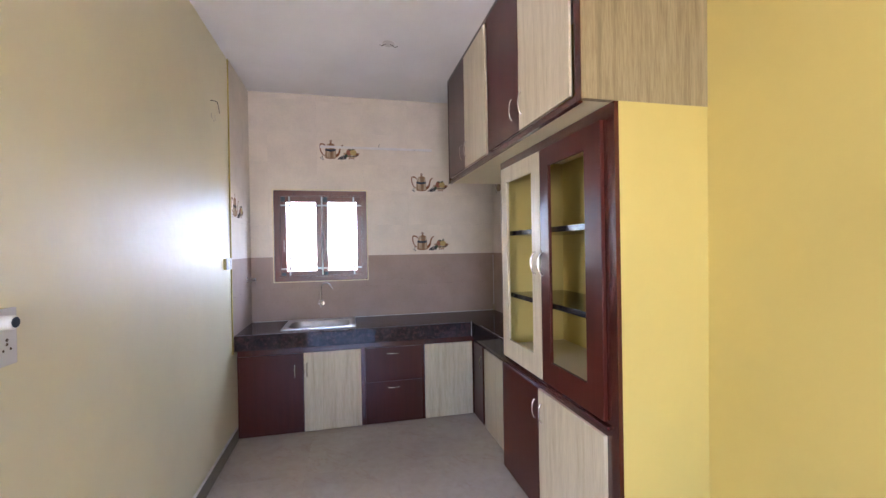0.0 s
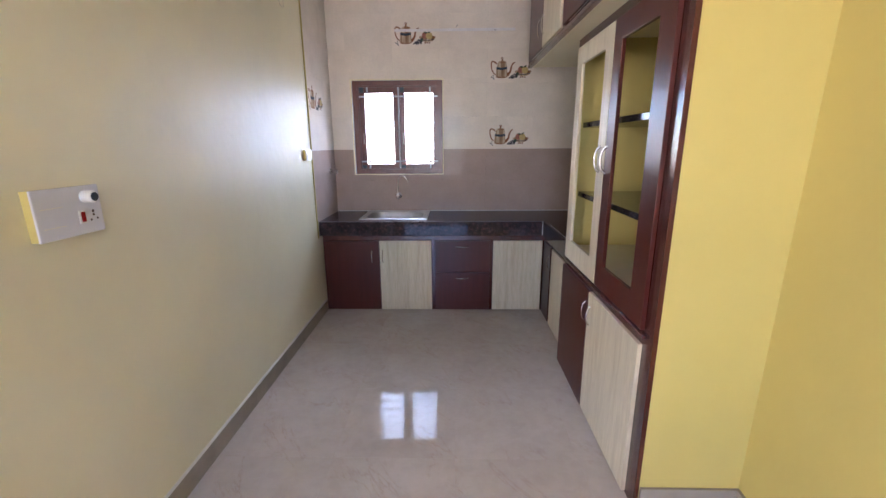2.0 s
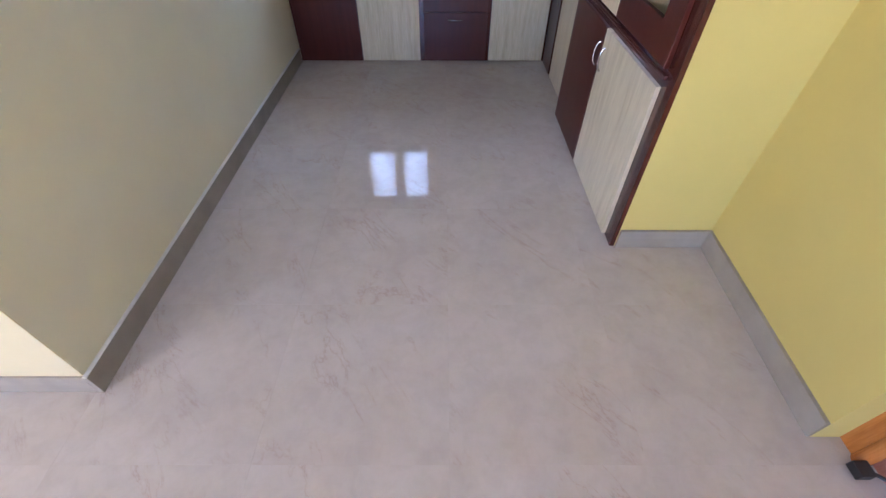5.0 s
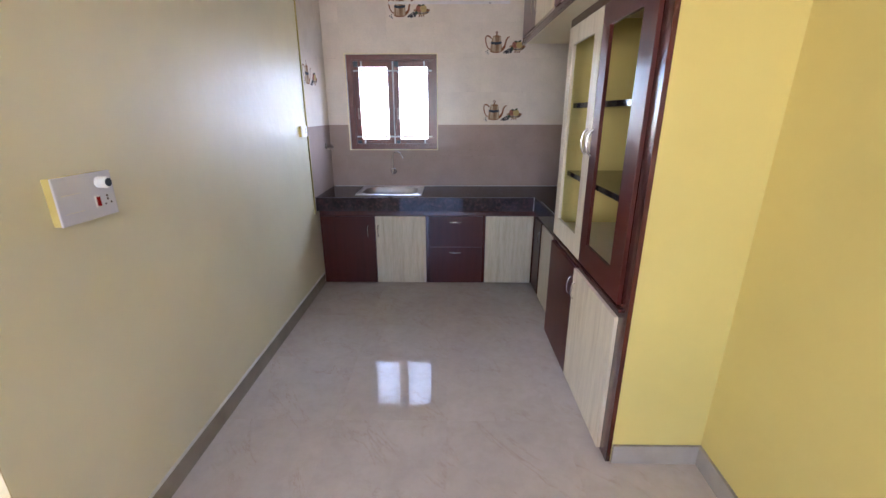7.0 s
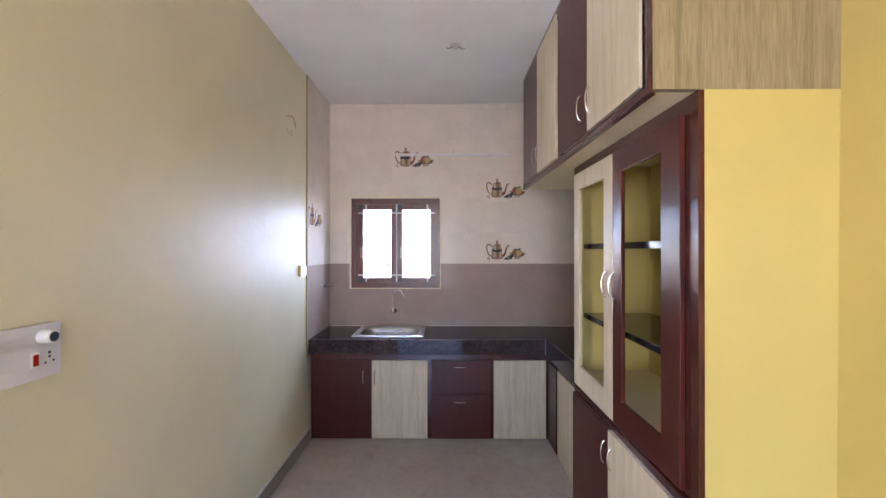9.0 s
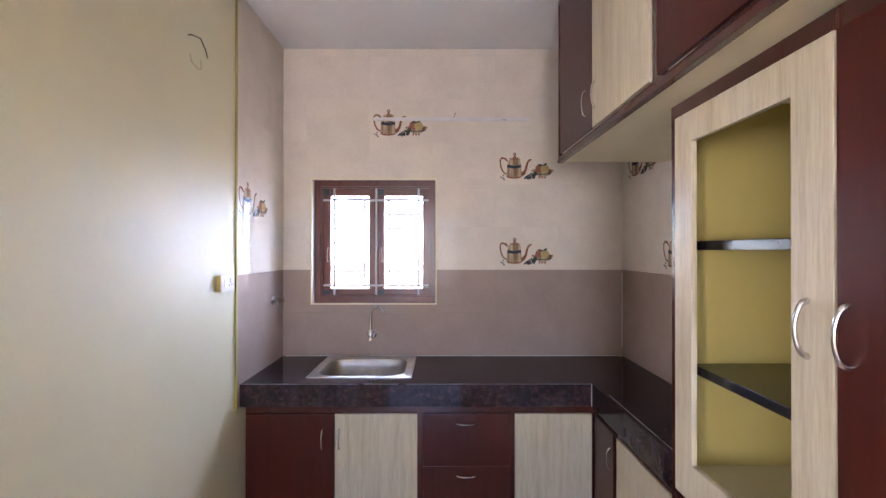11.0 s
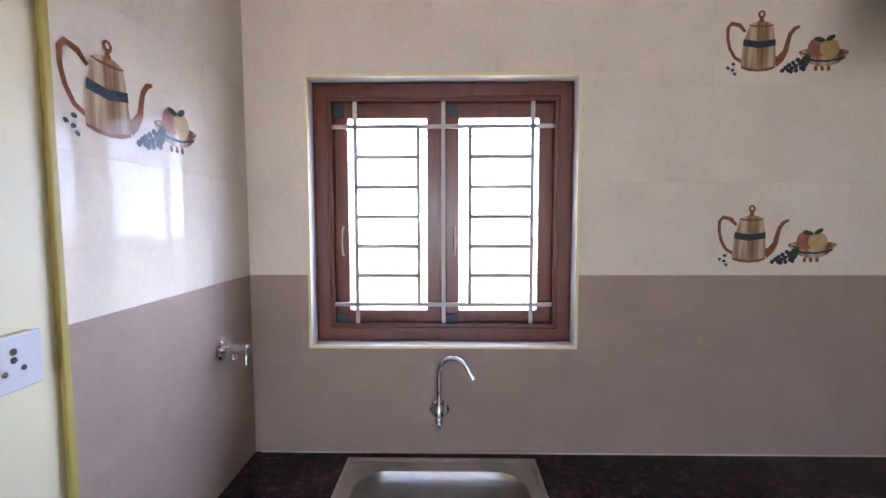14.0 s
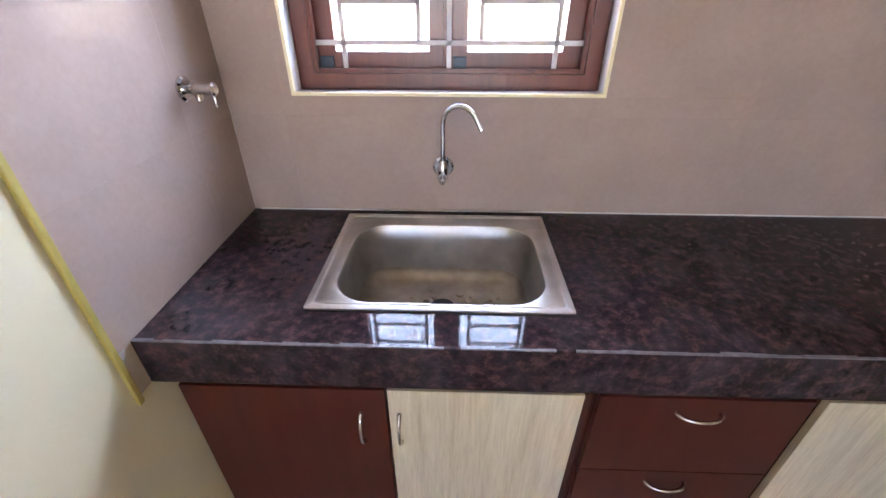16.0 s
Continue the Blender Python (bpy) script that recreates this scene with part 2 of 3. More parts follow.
# the printed picture on the decorated tiles
P_POT = sheen_print("print_copper")
P_RIM = simple("print_brown", (0.24, 0.10, 0.05), 0.12, 0, 0.3, 60)
P_BAND = simple("print_blue_band", (0.045, 0.06, 0.08), 0.12, 0, 0.3, 120)
P_RED = simple("print_red", (0.33, 0.14, 0.10), 0.12, 0, 0.3, 40)
P_YEL = simple("print_yellow", (0.48, 0.36, 0.16), 0.12, 0, 0.2, 40)
P_GREEN = simple("print_green", (0.05, 0.085, 0.05), 0.12)
P_GRAPE = simple("print_grape", (0.06, 0.06, 0.075), 0.12, 0, 0.4, 200)
P_WHITE = simple("print_white", (0.60, 0.58, 0.55), 0.12)
for m in (P_POT, P_RIM, P_BAND, P_RED, P_YEL, P_GREEN, P_GRAPE, P_WHITE):
    m.node_tree.nodes["Principled BSDF"].inputs["Specular IOR Level"].default_value = 0.10

# ---- mesh helpers ----
HOME = {}


def thing(name, at, label, category, group=""):
    ob = new(name)
    ob.empty_display_size = 0.05
    ob.location = at
    HOME[ob] = Vector(at)
    return tagged(ob, label, category, group)


def mesh_of(name, bm, mats, shift=(0, 0, 0)):
    me = bpy.data.meshes.new(name)
    bmesh.ops.translate(bm, verts=bm.verts, vec=[-c for c in shift])
    bmesh.ops.recalc_face_normals(bm, faces=bm.faces)
    bm.to_mesh(me)
    bm.free()
    for m in mats if isinstance(mats, (list, tuple)) else [mats]:
        me.materials.append(m)
    return me


def part(name, bm, mats, parent=None, label="", smooth=False, kind="", centre=None):
    """Links a bmesh, given in world metres, as one mesh under a thing or a part."""
    co = [v.co for v in bm.verts]
    lo = Vector([min(c[k] for c in co) for k in range(3)])
    hi = Vector([max(c[k] for c in co) for k in range(3)])
    at = (lo + hi) / 2 if centre is None else Vector(centre)
    ob = new(name, mesh_of(name, bm, mats, at))
    HOME[ob] = at
    if parent is None:
        ob.location = at
    else:
        ob.parent = parent
        ob.location = at - HOME[parent]
    if smooth:
        ob.data.polygons.foreach_set("use_smooth", [True] * len(ob.data.polygons))
        ob.data.set_sharp_from_angle(angle=radians(38))
    return tagged(ob, label, kind=kind)


def box(lo, hi, bevel=0.0, bm=None, seg=2):
    b = bmesh.new()
    bmesh.ops.create_cube(b, size=1)
    for v in b.verts:
        v.co = Vector([lo[k] + (hi[k] - lo[k]) * (v.co[k] + 0.5) for k in range(3)])
    if bevel:
        bmesh.ops.bevel(b, geom=b.edges[:], offset=bevel, segments=seg, affect="EDGES", profile=0.6)
    if bm is None:
        return b
    join(bm, b)
    return bm


def join(bm, b, index=None):
    if index is not None:
        for f in b.faces:
            f.material_index = index
    me = bpy.data.meshes.new("join")
    b.to_mesh(me)
    b.free()
    bm.from_mesh(me)
    bpy.data.meshes.remove(me)
    return bm


def cells(axis, us, vs, w0, w1, solid, bm=None):
    """A slab between w0 and w1 along an axis (0 x, 1 y, 2 z), solid in the chosen cells of a grid over the other two axes, open in the rest."""
    bm = bm or bmesh.new()
    memo = {}

    def vert(i, j, k):
        if (i, j, k) not in memo:
            c = [us[i], vs[j]]
            c.insert(axis, (w0, w1)[k])
            memo[i, j, k] = bm.verts.new(c)
        return memo[i, j, k]

    def full(i, j):
        return 0 <= i < len(us) - 1 and 0 <= j < len(vs) - 1 and solid(i, j)

    for i in range(len(us) - 1):
        for j in range(len(vs) - 1):
            if not full(i, j):
                continue
            for k in (0, 1):
                bm.faces.new([vert(i, j, k), vert(i + 1, j, k), vert(i + 1, j + 1, k), vert(i, j + 1, k)])
            for (a, b2, c, d, ni, nj) in ((i, j, i + 1, j, i, j - 1), (i, j + 1, i + 1, j + 1, i, j + 1), (i, j, i, j + 1, i - 1, j), (i + 1, j, i + 1, j + 1, i + 1, j)):
                if not full(ni, nj):
                    bm.faces.new([vert(a, b2, 0), vert(c, d, 0), vert(c, d, 1), vert(a, b2, 1)])
    return bm


def tube(points, radii, seg=10, bm=None, flat=1.0):
    """A tube along points; radii is one number or one for each point."""
    bm = bm or bmesh.new()
    pts = [Vector(p) for p in points]
    if not isinstance(radii, (list, tuple)):
        radii = [radii] * len(pts)
    rings, side = [], None
    for k, p in enumerate(pts):
        way = (pts[min(k + 1, len(pts) - 1)] - pts[max(k - 1, 0)]).normalized()
        if side is None:
            side = way.orthogonal().normalized()
        side = (side - way * side.dot(way)).normalized()
        up = way.cross(side)
        rings.append([bm.verts.new(p + (side * math.cos(a) + up * math.sin(a) * flat) * radii[k]) for a in [2 * math.pi * q / seg for q in range(seg)]])
    for a, b in zip(rings, rings[1:]):
        for q in range(seg):
            bm.faces.new([a[q], a[(q + 1) % seg], b[(q + 1) % seg], b[q]])
    bm.faces.new(rings[0][::-1])
    bm.faces.new(rings[-1])
    return bm


def arc(centre, a, b, start, stop, n=14):
    """Points centre + a cos + b sin, degrees start to stop."""
    c, a, b = Vector(centre), Vector(a), Vector(b)
    return [c + a * math.cos(radians(start + (stop - start) * k / n)) + b * math.sin(radians(start + (stop - start) * k / n)) for k in range(n + 1)]


def bow(p, q, out, rise=0.026, r=0.0045):
    """A bowed pull between two feet p and q on a face whose normal is out."""
    p, q, out = Vector(p), Vector(q), Vector(out)
    mid, half = (p + q) / 2, (q - p) / 2
    pts = [p, *arc(mid, -half, out * rise, 8, 172, 14), q]
    pts = [p - out * 0.001, *[v for v in pts[1:-1]], q - out * 0.001]
    n = len(pts)
    radii = [r * (1.5 - 0.6 * math.sin(math.pi * k / (n - 1))) for k in range(n)]
    return tube(pts, radii, 10)


def disc(centre, normal, r, depth, seg=28, bevel=0.0):
    """A round plate whose back is at centre and that rises along normal."""
    n = Vector(normal).normalized()
    c = Vector(centre)
    pts = [c, c + n * (depth - bevel), c + n * depth]
    return tube(pts, [r, r, r - bevel], seg)


# ---- setting ----
def leaning(bm):
    """The side wall is a little out of square and out of plumb."""
    for v in bm.verts:
        if v.co.x < 1.7:
            v.co.x += 0.011 * v.co.z + 0.038 * min(0.0, v.co.y - 1.386)
    return bm



XL, XS, XP, XR, XY, YB, ZC = -0.847, -0.84, -0.855, 1.54, 1.510, 4.10, 3.0
WX0, WX1, WZ0, WZ1 = -0.652, 0.230, 1.202, 2.088

floor = part("floor", box((-5.4, -4.1, -0.12), (1.75, 4.3, -0.004)), M_GROUT, label="grey-beige grout bed under the ivory floor tiles", kind="structure")
part("ceiling", box((-5.5, -4.1, 3.0), (1.75, 4.3, 3.15)), M_CEIL, label="plain white painted ceiling slab", kind="structure")
xs, zs = [-1.22, WX0, WX1, 1.75], [0.0, WZ0, WZ1, 3.0]
wall_north = part("wall_north", cells(1, xs, zs, YB + 0.008, 4.33, lambda i, j: not (i == 1 and j == 1)), [M_WHITE], label="thick outer wall with a square window opening", kind="structure")
part("wall_west_end", box((-1.22, 0.6905 - 0.004, 0), (XP - 0.0005, 0.6897, 3.0)), M_END, label="end face of the long wall, its cream darkened against strong hall light", kind="structure")
wall_west = part("wall_west", box((-1.22, 0.69, 0), (XP, YB + 0.008, 3.0)), M_WALL, label="long satin cream-yellow painted wall", kind="structure")
tile_band = part("tile_backing", box((XP, 3.446, 0.713), (XL - 0.006, YB + 0.008, 3.0)), M_WGROUT, wall_west, "mortar bed of the tiled end of the wall")
part("edge_strip", box((XP, 3.432, 0.70), (XL + 0.002, 3.446, 3.0), 0.003), M_STRIP, wall_west, "ochre painted plaster edge beside the tiles")
wall_east = part("wall_east", box((XR + 0.008, 2.66, 0), (1.75, YB + 0.008, 3.0)), M_WGROUT, label="side wall behind the ivory and brown wall tiles", kind="structure")
part("wall_east_painted", leaning(cells(0, [0.533, 1.386, 2.66], [0, 3.0], 1.502, 1.75, lambda i, j: True)), M_YELLOW, label="bright yellow painted side wall", kind="structure")
part("wall_niche", box((1.0957, 1.388, 0), (1.535, 1.43, 2.085)), M_YELLOW, label="thin yellow plastered masonry side of the tall cupboard", kind="structure")
part("wall_niche_far", box((1.0957, 2.60, 0), (1.535, 2.642, 2.085)), M_YELLOW, label="thin yellow plastered far side of the tall cupboard", kind="structure")
part("wall_niche_ledge", box((1.0957, 1.43, 0.76), (1.535, 2.60, 0.845)), M_SOFFIT, label="cream plastered ledge inside the tall cupboard", kind="structure")
part("loft_slab", box((0.955, 1.415, 2.085), (1.535, YB - 0.56, 2.115)), M_SOFFIT, label="cream painted underside of the wall cupboards", kind="structure")

# the hall behind and beside the walk, its pale walls unseen and assumed
# the second opening (i == 3) is invented for the rear fill lamp
part("wall_hall_south", cells(1, [-5.4, -5.3, -4.2, -1.0, 0.7, 1.75], [0.0, 0.2, 0.6, 2.4, 2.5, 3.0], -4.1, -3.9, lambda i, j: not (i == 1 and 1 <= j <= 3) and not (i == 3 and j == 2)), M_HALL, label="far pale wall of the hall with a wide opening", kind="structure")
part("wall_hall_west", box((-5.5, -4.1, 0), (-5.4, 2.6, 3.0)), M_HALL, label="pale side wall of the hall", kind="structure")
part("wall_hall_north", box((-5.4, 2.5, 0), (-1.22, 2.6, 3.0)), M_HALL, label="pale end wall of the hall", kind="structure")
part("wall_hall_east", cells(0, [-4.1, -0.45, 0.533], [0.0, 2.10, 3.0], XY, 1.75, lambda i, j: not (i == 1 and j == 0)), M_YELLOW, label="yellow wall around the wooden door", kind="structure")


def skirting(lo, hi, label, lip=True):
    ob = part("baseboard", leaning(box(lo, hi, 0.0015)) if lo[0] > 1.4 else box(lo, hi, 0.0015), M_SKIRT, label=label, kind="structure")
    if lip:
        part("lip", box((lo[0], lo[1], hi[2]), (hi[0], hi[1], hi[2] + 0.004), 0.001), M_LIP, ob, "pale painted top edge")


skirting((XP, 0.678, 0), (XS, 3.518, 0.10), "grey-beige tile skirting along the long wall")
skirting((-1.22, 0.678, 0), (XP - 0.001, 0.69, 0.10), "grey-beige tile skirting around the wall's end", False)
skirting((1.098, 1.373, 0), (1.492, 1.386, 0.10), "grey-beige tile skirting beside the tall cupboard", False)
skirting((1.488, 0.533, 0), (1.503, 1.386, 0.10), "grey-beige tile skirting along the yellow wall", False)

# ---- window ----
YW = 4.18
window_1 = part("window_1", cells(1, [WX0, WX0 + 0.045, WX1 - 0.045, WX1], [WZ0, WZ0 + 0.045, WZ1 - 0.045, WZ1], YW, YW + 0.10, lambda i, j: not (i == 1 and j == 1)), M_TEAK, label="reddish-brown varnished wooden window frame with iron grille", kind="structure")
fx0, fx1, fz0, fz1 = WX0 + 0.045, WX1 - 0.045, WZ0 + 0.045, WZ1 - 0.045
bead = cells(1, [fx0, fx0 + 0.012, fx1 - 0.012, fx1], [fz0, fz0 + 0.012, fz1 - 0.012, fz1], YW + 0.012, YW + 0.03, lambda i, j: not (i == 1 and j == 1))
part("bead", bead, M_TEAK, window_1)
part("mullion", box((-0.226, YW + 0.045, fz0), (-0.198, YW + 0.09, fz1), 0.002), M_TEAK, window_1)
for x0, x1, g0, g1 in ((fx0, -0.214, -0.548, -0.268), (-0.210, fx1, -0.155, 0.126)):
    sash = part("sash", cells(1, [x0, g0, g1, x1], [fz0, 1.300, 1.982, fz1], YW + 0.052, YW + 0.088, lambda i, j: not (i == 1 and j == 1)), M_TEAK, window_1, "hinged wooden casement with a clear pane")
    pane = part("pane", box((g0 - 0.004, YW + 0.066, 1.296), (g1 + 0.004, YW + 0.070, 1.986)), M_GLASS, sash, "clear glass")
    pane.visible_shadow = False
    for z in (1.262, 2.012):
        part("hinge", box((x0 + 0.012, YW + 0.040, z - 0.028), (x0 + 0.052, YW + 0.0515, z + 0.026), 0.002), M_BLUEGREY, sash, "dark steel friction stay")
    hx = x0 + 0.038
    part("handle", bow((hx, YW + 0.052, 1.50), (hx, YW + 0.052, 1.60), (0, -1, 0), 0.020, 0.0035), M_DUSTY, sash, "small bowed grey pull", smooth=True)
grille = bmesh.new()
gy = YW + 0.022
for x in (-0.514, -0.209, 0.098):
    box((x - 0.007, gy - 0.004, fz0), (x + 0.007, gy + 0.004, fz1), 0.001, grille, 1)
for z in (1.327, 1.946):
    box((fx0, gy - 0.004, z - 0.007), (fx1, gy + 0.004, z + 0.007), 0.001, grille, 1)
for a, b, s in ((-0.514, -0.296, -0.296), (-0.117, 0.098, -0.117)):
    box((s - 0.007, gy - 0.003, 1.327), (s + 0.007, gy + 0.003, 1.946), 0.001, grille, 1)
    for k in range(1, 6):
        z = 1.327 + 0.1032 * k
        box((a, gy - 0.003, z - 0.0075), (b, gy + 0.003, z + 0.0075), 0.001, grille, 1)
part("grille", grille, M_GRILLE, window_1, "grey painted flat iron bars")
# pale yellow painted plaster edge around the opening
part("window_edge", cells(1, [WX0 - 0.001, WX0 + 0.008, WX1 - 0.008, WX1 + 0.001], [WZ0 - 0.001, WZ0 + 0.008, WZ1 - 0.008, WZ1 + 0.001], YB - 0.006, YB + 0.008, lambda i, j: not (i == 1 and j == 1)), M_SOFFIT, wall_north, "cream plaster edge of the window opening")

# ---- door beside the yellow wall ----
door_1 = part("door_1", cells(0, [-0.45, -0.37, 0.45, 0.533], [0.0, 2.02, 2.10], 1.565, 1.66, lambda i, j: not (i == 1 and j == 0)), M_ORANGE, label="orange varnished teak door frame with a closed reddish leaf", kind="structure")
part("frame_moulding", tube([(1.575, 0.462, 0.0), (1.575, 0.462, 2.03)], 0.022, 14), M_ORANGE, door_1, "rounded varnished moulding", smooth=True)
part("leaf", box((1.60, -0.37, 0.008), (1.635, 0.45, 2.02), 0.002), M_LEAF, door_1, "closed reddish-brown flush leaf")
part("hook_plate", box((1.515, 0.405, 0.012), (1.560, 0.450, 0.045), 0.004), M_BLACK, door_1, "black door catch")
part("hook", tube([(1.54, 0.43, 0.03), (1.57, 0.41, 0.035), (1.60, 0.38, 0.04)], 0.006, 8), M_BLACK, door_1, "black catch rod", smooth=True)

# ---- worktop ----
SX0, SX1, SY0, SY1 = -0.505, 0.075, 3.605, 4.045
top = bmesh.new()
cells(2, [XL, SX0, SX1, 1.103, XR], [2.643, 3.49, SY0, SY1, YB], 0.805, 0.84, lambda i, j: (j > 0 or i == 3) and not (i == 1 and j == 2), top)
worktop = part("worktop", top, M_GRANITE, label="polished dark brown granite worktop with deep front edge")
tagged(worktop, category="countertop")
part("front_edge", box((XP + 0.001, 3.485, 0.713), (1.0995, 3.5045, 0.8395), 0.004), M_GRANITE, worktop, "deep polished granite front edge")
part("side_edge", box((1.10, 2.643, 0.713), (1.119, 3.5045, 0.8395), 0.0025), M_GRANITE, worktop, "deep polished granite side edge")
rnd = random.Random(9)
wear = bmesh.new()
x = XL
while x < 1.09:
    w = rnd.uniform(0.02, 0.07)
    if rnd.random() < 0.98:
        box((x, 3.4838 - rnd.uniform(0, 0.0006), 0.8372), (min(x + w, 1.094), 3.4838 + rnd.uniform(0.004, 0.009), 0.8404), 0.0, wear)
    x += w
part("edge_wear", wear, M_ARRIS, worktop, "pale dusty worn edge", kind="stuff")
part("joint", box((1.0955, 3.481, 0.716), (1.0995, 3.4845, 0.842)), M_SILICONE, worktop, "pale silicone joint in the corner")
part("joint", box((1.1215, 2.66, 0.8402), (1.1245, 3.30, 0.8412)), M_SILICONE, worktop, "pale hairline joint in the granite")
part("joint", box((XL + 0.02, YB - 0.004, 0.8402), (XR, YB, 0.844)), M_SILICONE, worktop, "pale sealant along the tiles")

# ---- sink ----


def rrect(x0, y0, x1, y1, r, z, n=6):
    pts = []
    for cx, cy, a in ((x1 - r, y1 - r, 0), (x0 + r, y1 - r, 90), (x0 + r, y0 + r, 180), (x1 - r, y0 + r, 270)):
        for k in range(n + 1):
            w = radians(a + 90 * k / n)
            pts.append((cx + r * math.cos(w), cy + r * math.sin(w), z))
    return pts


sink = thing("kitchen_sink", (-0.215, 3.825, 0.84), "dusty single-bowl brushed steel sink set in dark granite worktop", "sink")
bm = bmesh.new()
bx0, by0, bx1, by1 = -0.470, 3.618, 0.040, 3.985
loops = [rrect(-0.523, 3.592, 0.091, 4.062, 0.006, 0.8405), rrect(-0.523, 3.592, 0.091, 4.062, 0.006, 0.8455), rrect(-0.520, 3.595, 0.088, 4.059, 0.008, 0.847),
         rrect(-0.509, 3.606, 0.077, 4.046, 0.014, 0.847), rrect(-0.506, 3.609, 0.074, 4.043, 0.015, 0.8435), rrect(-0.498, 3.611, 0.066, 4.035, 0.02, 0.8435),
         rrect(-0.494, 3.613, 0.062, 4.031, 0.022, 0.8465),
         rrect(bx0 - 0.003, by0 - 0.002, bx1 + 0.003, by1 + 0.003, 0.098, 0.8465), rrect(bx0, by0, bx1, by1, 0.095, 0.843),
         rrect(bx0 + 0.004, by0 + 0.004, bx1 - 0.004, by1 - 0.004, 0.092, 0.80), rrect(bx0 + 0.012, by0 + 0.010, bx1 - 0.012, by1 - 0.012, 0.088, 0.70),
         rrect(bx0 + 0.020, by0 + 0.018, bx1 - 0.020, by1 - 0.020, 0.084, 0.676), rrect(bx0 + 0.040, by0 + 0.036, bx1 - 0.040, by1 - 0.040, 0.07, 0.662),
         rrect(bx0 + 0.16, by0 + 0.13, bx1 - 0.16, by1 - 0.13, 0.045, 0.657), rrect(-0.265, 3.775, -0.165, 3.875, 0.049, 0.655)]
rings = [[bm.verts.new(p) for p in loop] for loop in loops]
for a, b in zip(rings, rings[1:]):
    for k in range(len(a)):
        bm.faces.new([a[k], a[(k + 1) % len(a)], b[(k + 1) % len(b)], b[k]])
bm.faces.new(rings[-1])
# by depth: dusty floor, shade-darkened steel walls, plain steel rim
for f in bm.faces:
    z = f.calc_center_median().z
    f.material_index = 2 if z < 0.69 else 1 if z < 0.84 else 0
part("bowl", bm, [M_STEEL, M_BOWL_SHADED, M_DUSTY], sink, "pressed steel bowl with raised grooved rim", smooth=True)
drain = disc((-0.215, 3.825, 0.6555), (0, 0, 1), 0.044, 0.004, 28, 0.0015)
part("drain", drain, M_DUST, sink, "waste ring caked with pale dust", smooth=True)
part("strainer", disc((-0.215, 3.825, 0.6598), (0, 0, 1), 0.036, 0.007, 24, 0.001), M_BLACK, sink, "black waste plug", smooth=True)
rnd = random.Random(4)
for name, cx, cy, n, spread in (("dried_crumbs", -0.255, 3.835, 26, 0.055), ("dried_crumbs", -0.150, 3.85, 22, 0.05), ("dried_crumbs", -0.06, 3.87, 10, 0.035)):
    d = bmesh.new()
    for k in range(n):
        x, y = cx + rnd.gauss(0, spread * 0.5), cy + rnd.gauss(0, spread * 0.35)
        if (x + 0.215) ** 2 + (y - 3.825) ** 2 < 0.047 ** 2:
            continue
        s = rnd.uniform(0.003, 0.009)
        a = rnd.uniform(0, 6.28)
        z = 0.6635
        ps = [(x + s * rnd.uniform(0.5, 1.4) * math.cos(a + q), y + s * rnd.uniform(0.5, 1.4) * math.sin(a + q)) for q in (0, 1.3, 2.4, 3.6, 5.0)]
        lo = [d.verts.new((p[0], p[1], z - 0.008)) for p in ps]
        hi = [d.verts.new((p[0], p[1], z + 0.001)) for p in ps]
        d.faces.new(hi)
        for q in range(5):
            d.faces.new([lo[q], lo[(q + 1) % 5], hi[(q + 1) % 5], hi[q]])
    tagged(part(name, d, M_DUST, sink, "dried mud flakes in the bowl"), kind="stuff")

# ---- taps ----
tap = thing("sink_tap", (-0.222, YB, 0.995), "chrome gooseneck wall tap on brown tiles above the sink", "tap")
part("flange", disc((-0.222, YB - 0.0005, 0.995), (0, -1, 0), 0.032, 0.012, 28, 0.006), M_CHROME, tap, smooth=True)
part("body", tube([(-0.222, YB - 0.01, 0.995), (-0.222, YB - 0.045, 0.995), (-0.222, YB - 0.060, 0.995)], [0.013, 0.013, 0.011], 20), M_CHROME, tap, smooth=True)
part("collar", tube([(-0.222, YB - 0.05, 0.965), (-0.222, YB - 0.05, 0.975), (-0.222, YB - 0.05, 1.005), (-0.222, YB - 0.05, 1.022), (-0.222, YB - 0.05, 1.03)], [0.012, 0.016, 0.016, 0.012, 0.009], 20), M_CHROME, tap, smooth=True)
part("knob", tube([(-0.222, YB - 0.055, 0.982), (-0.222, YB - 0.078, 0.976), (-0.222, YB - 0.086, 0.974)], [0.009, 0.011, 0.008], 14), M_CHROME, tap, "small lever knob", smooth=True)
way = Vector((0.93, -0.37, 0))
c0 = Vector((-0.222, YB - 0.05, 1.135))
neck = [c0 + Vector((0, 0, z)) for z in (-0.11, -0.06, -0.02)] + arc(c0 + way * 0.052, -way * 0.052, Vector((0, 0, 0.055)), 0, 150, 18)
last = neck[-1] + (neck[-1] - neck[-2]).normalized() * 0.022
part("spout", tube(neck + [last], 0.0072, 16), M_CHROME, tap, "bent chrome spout", smooth=True)
part("nozzle", tube([last, last + (last - neck[-1]).normalized() * 0.014], 0.0088, 16), M_CHROME, tap, smooth=True)

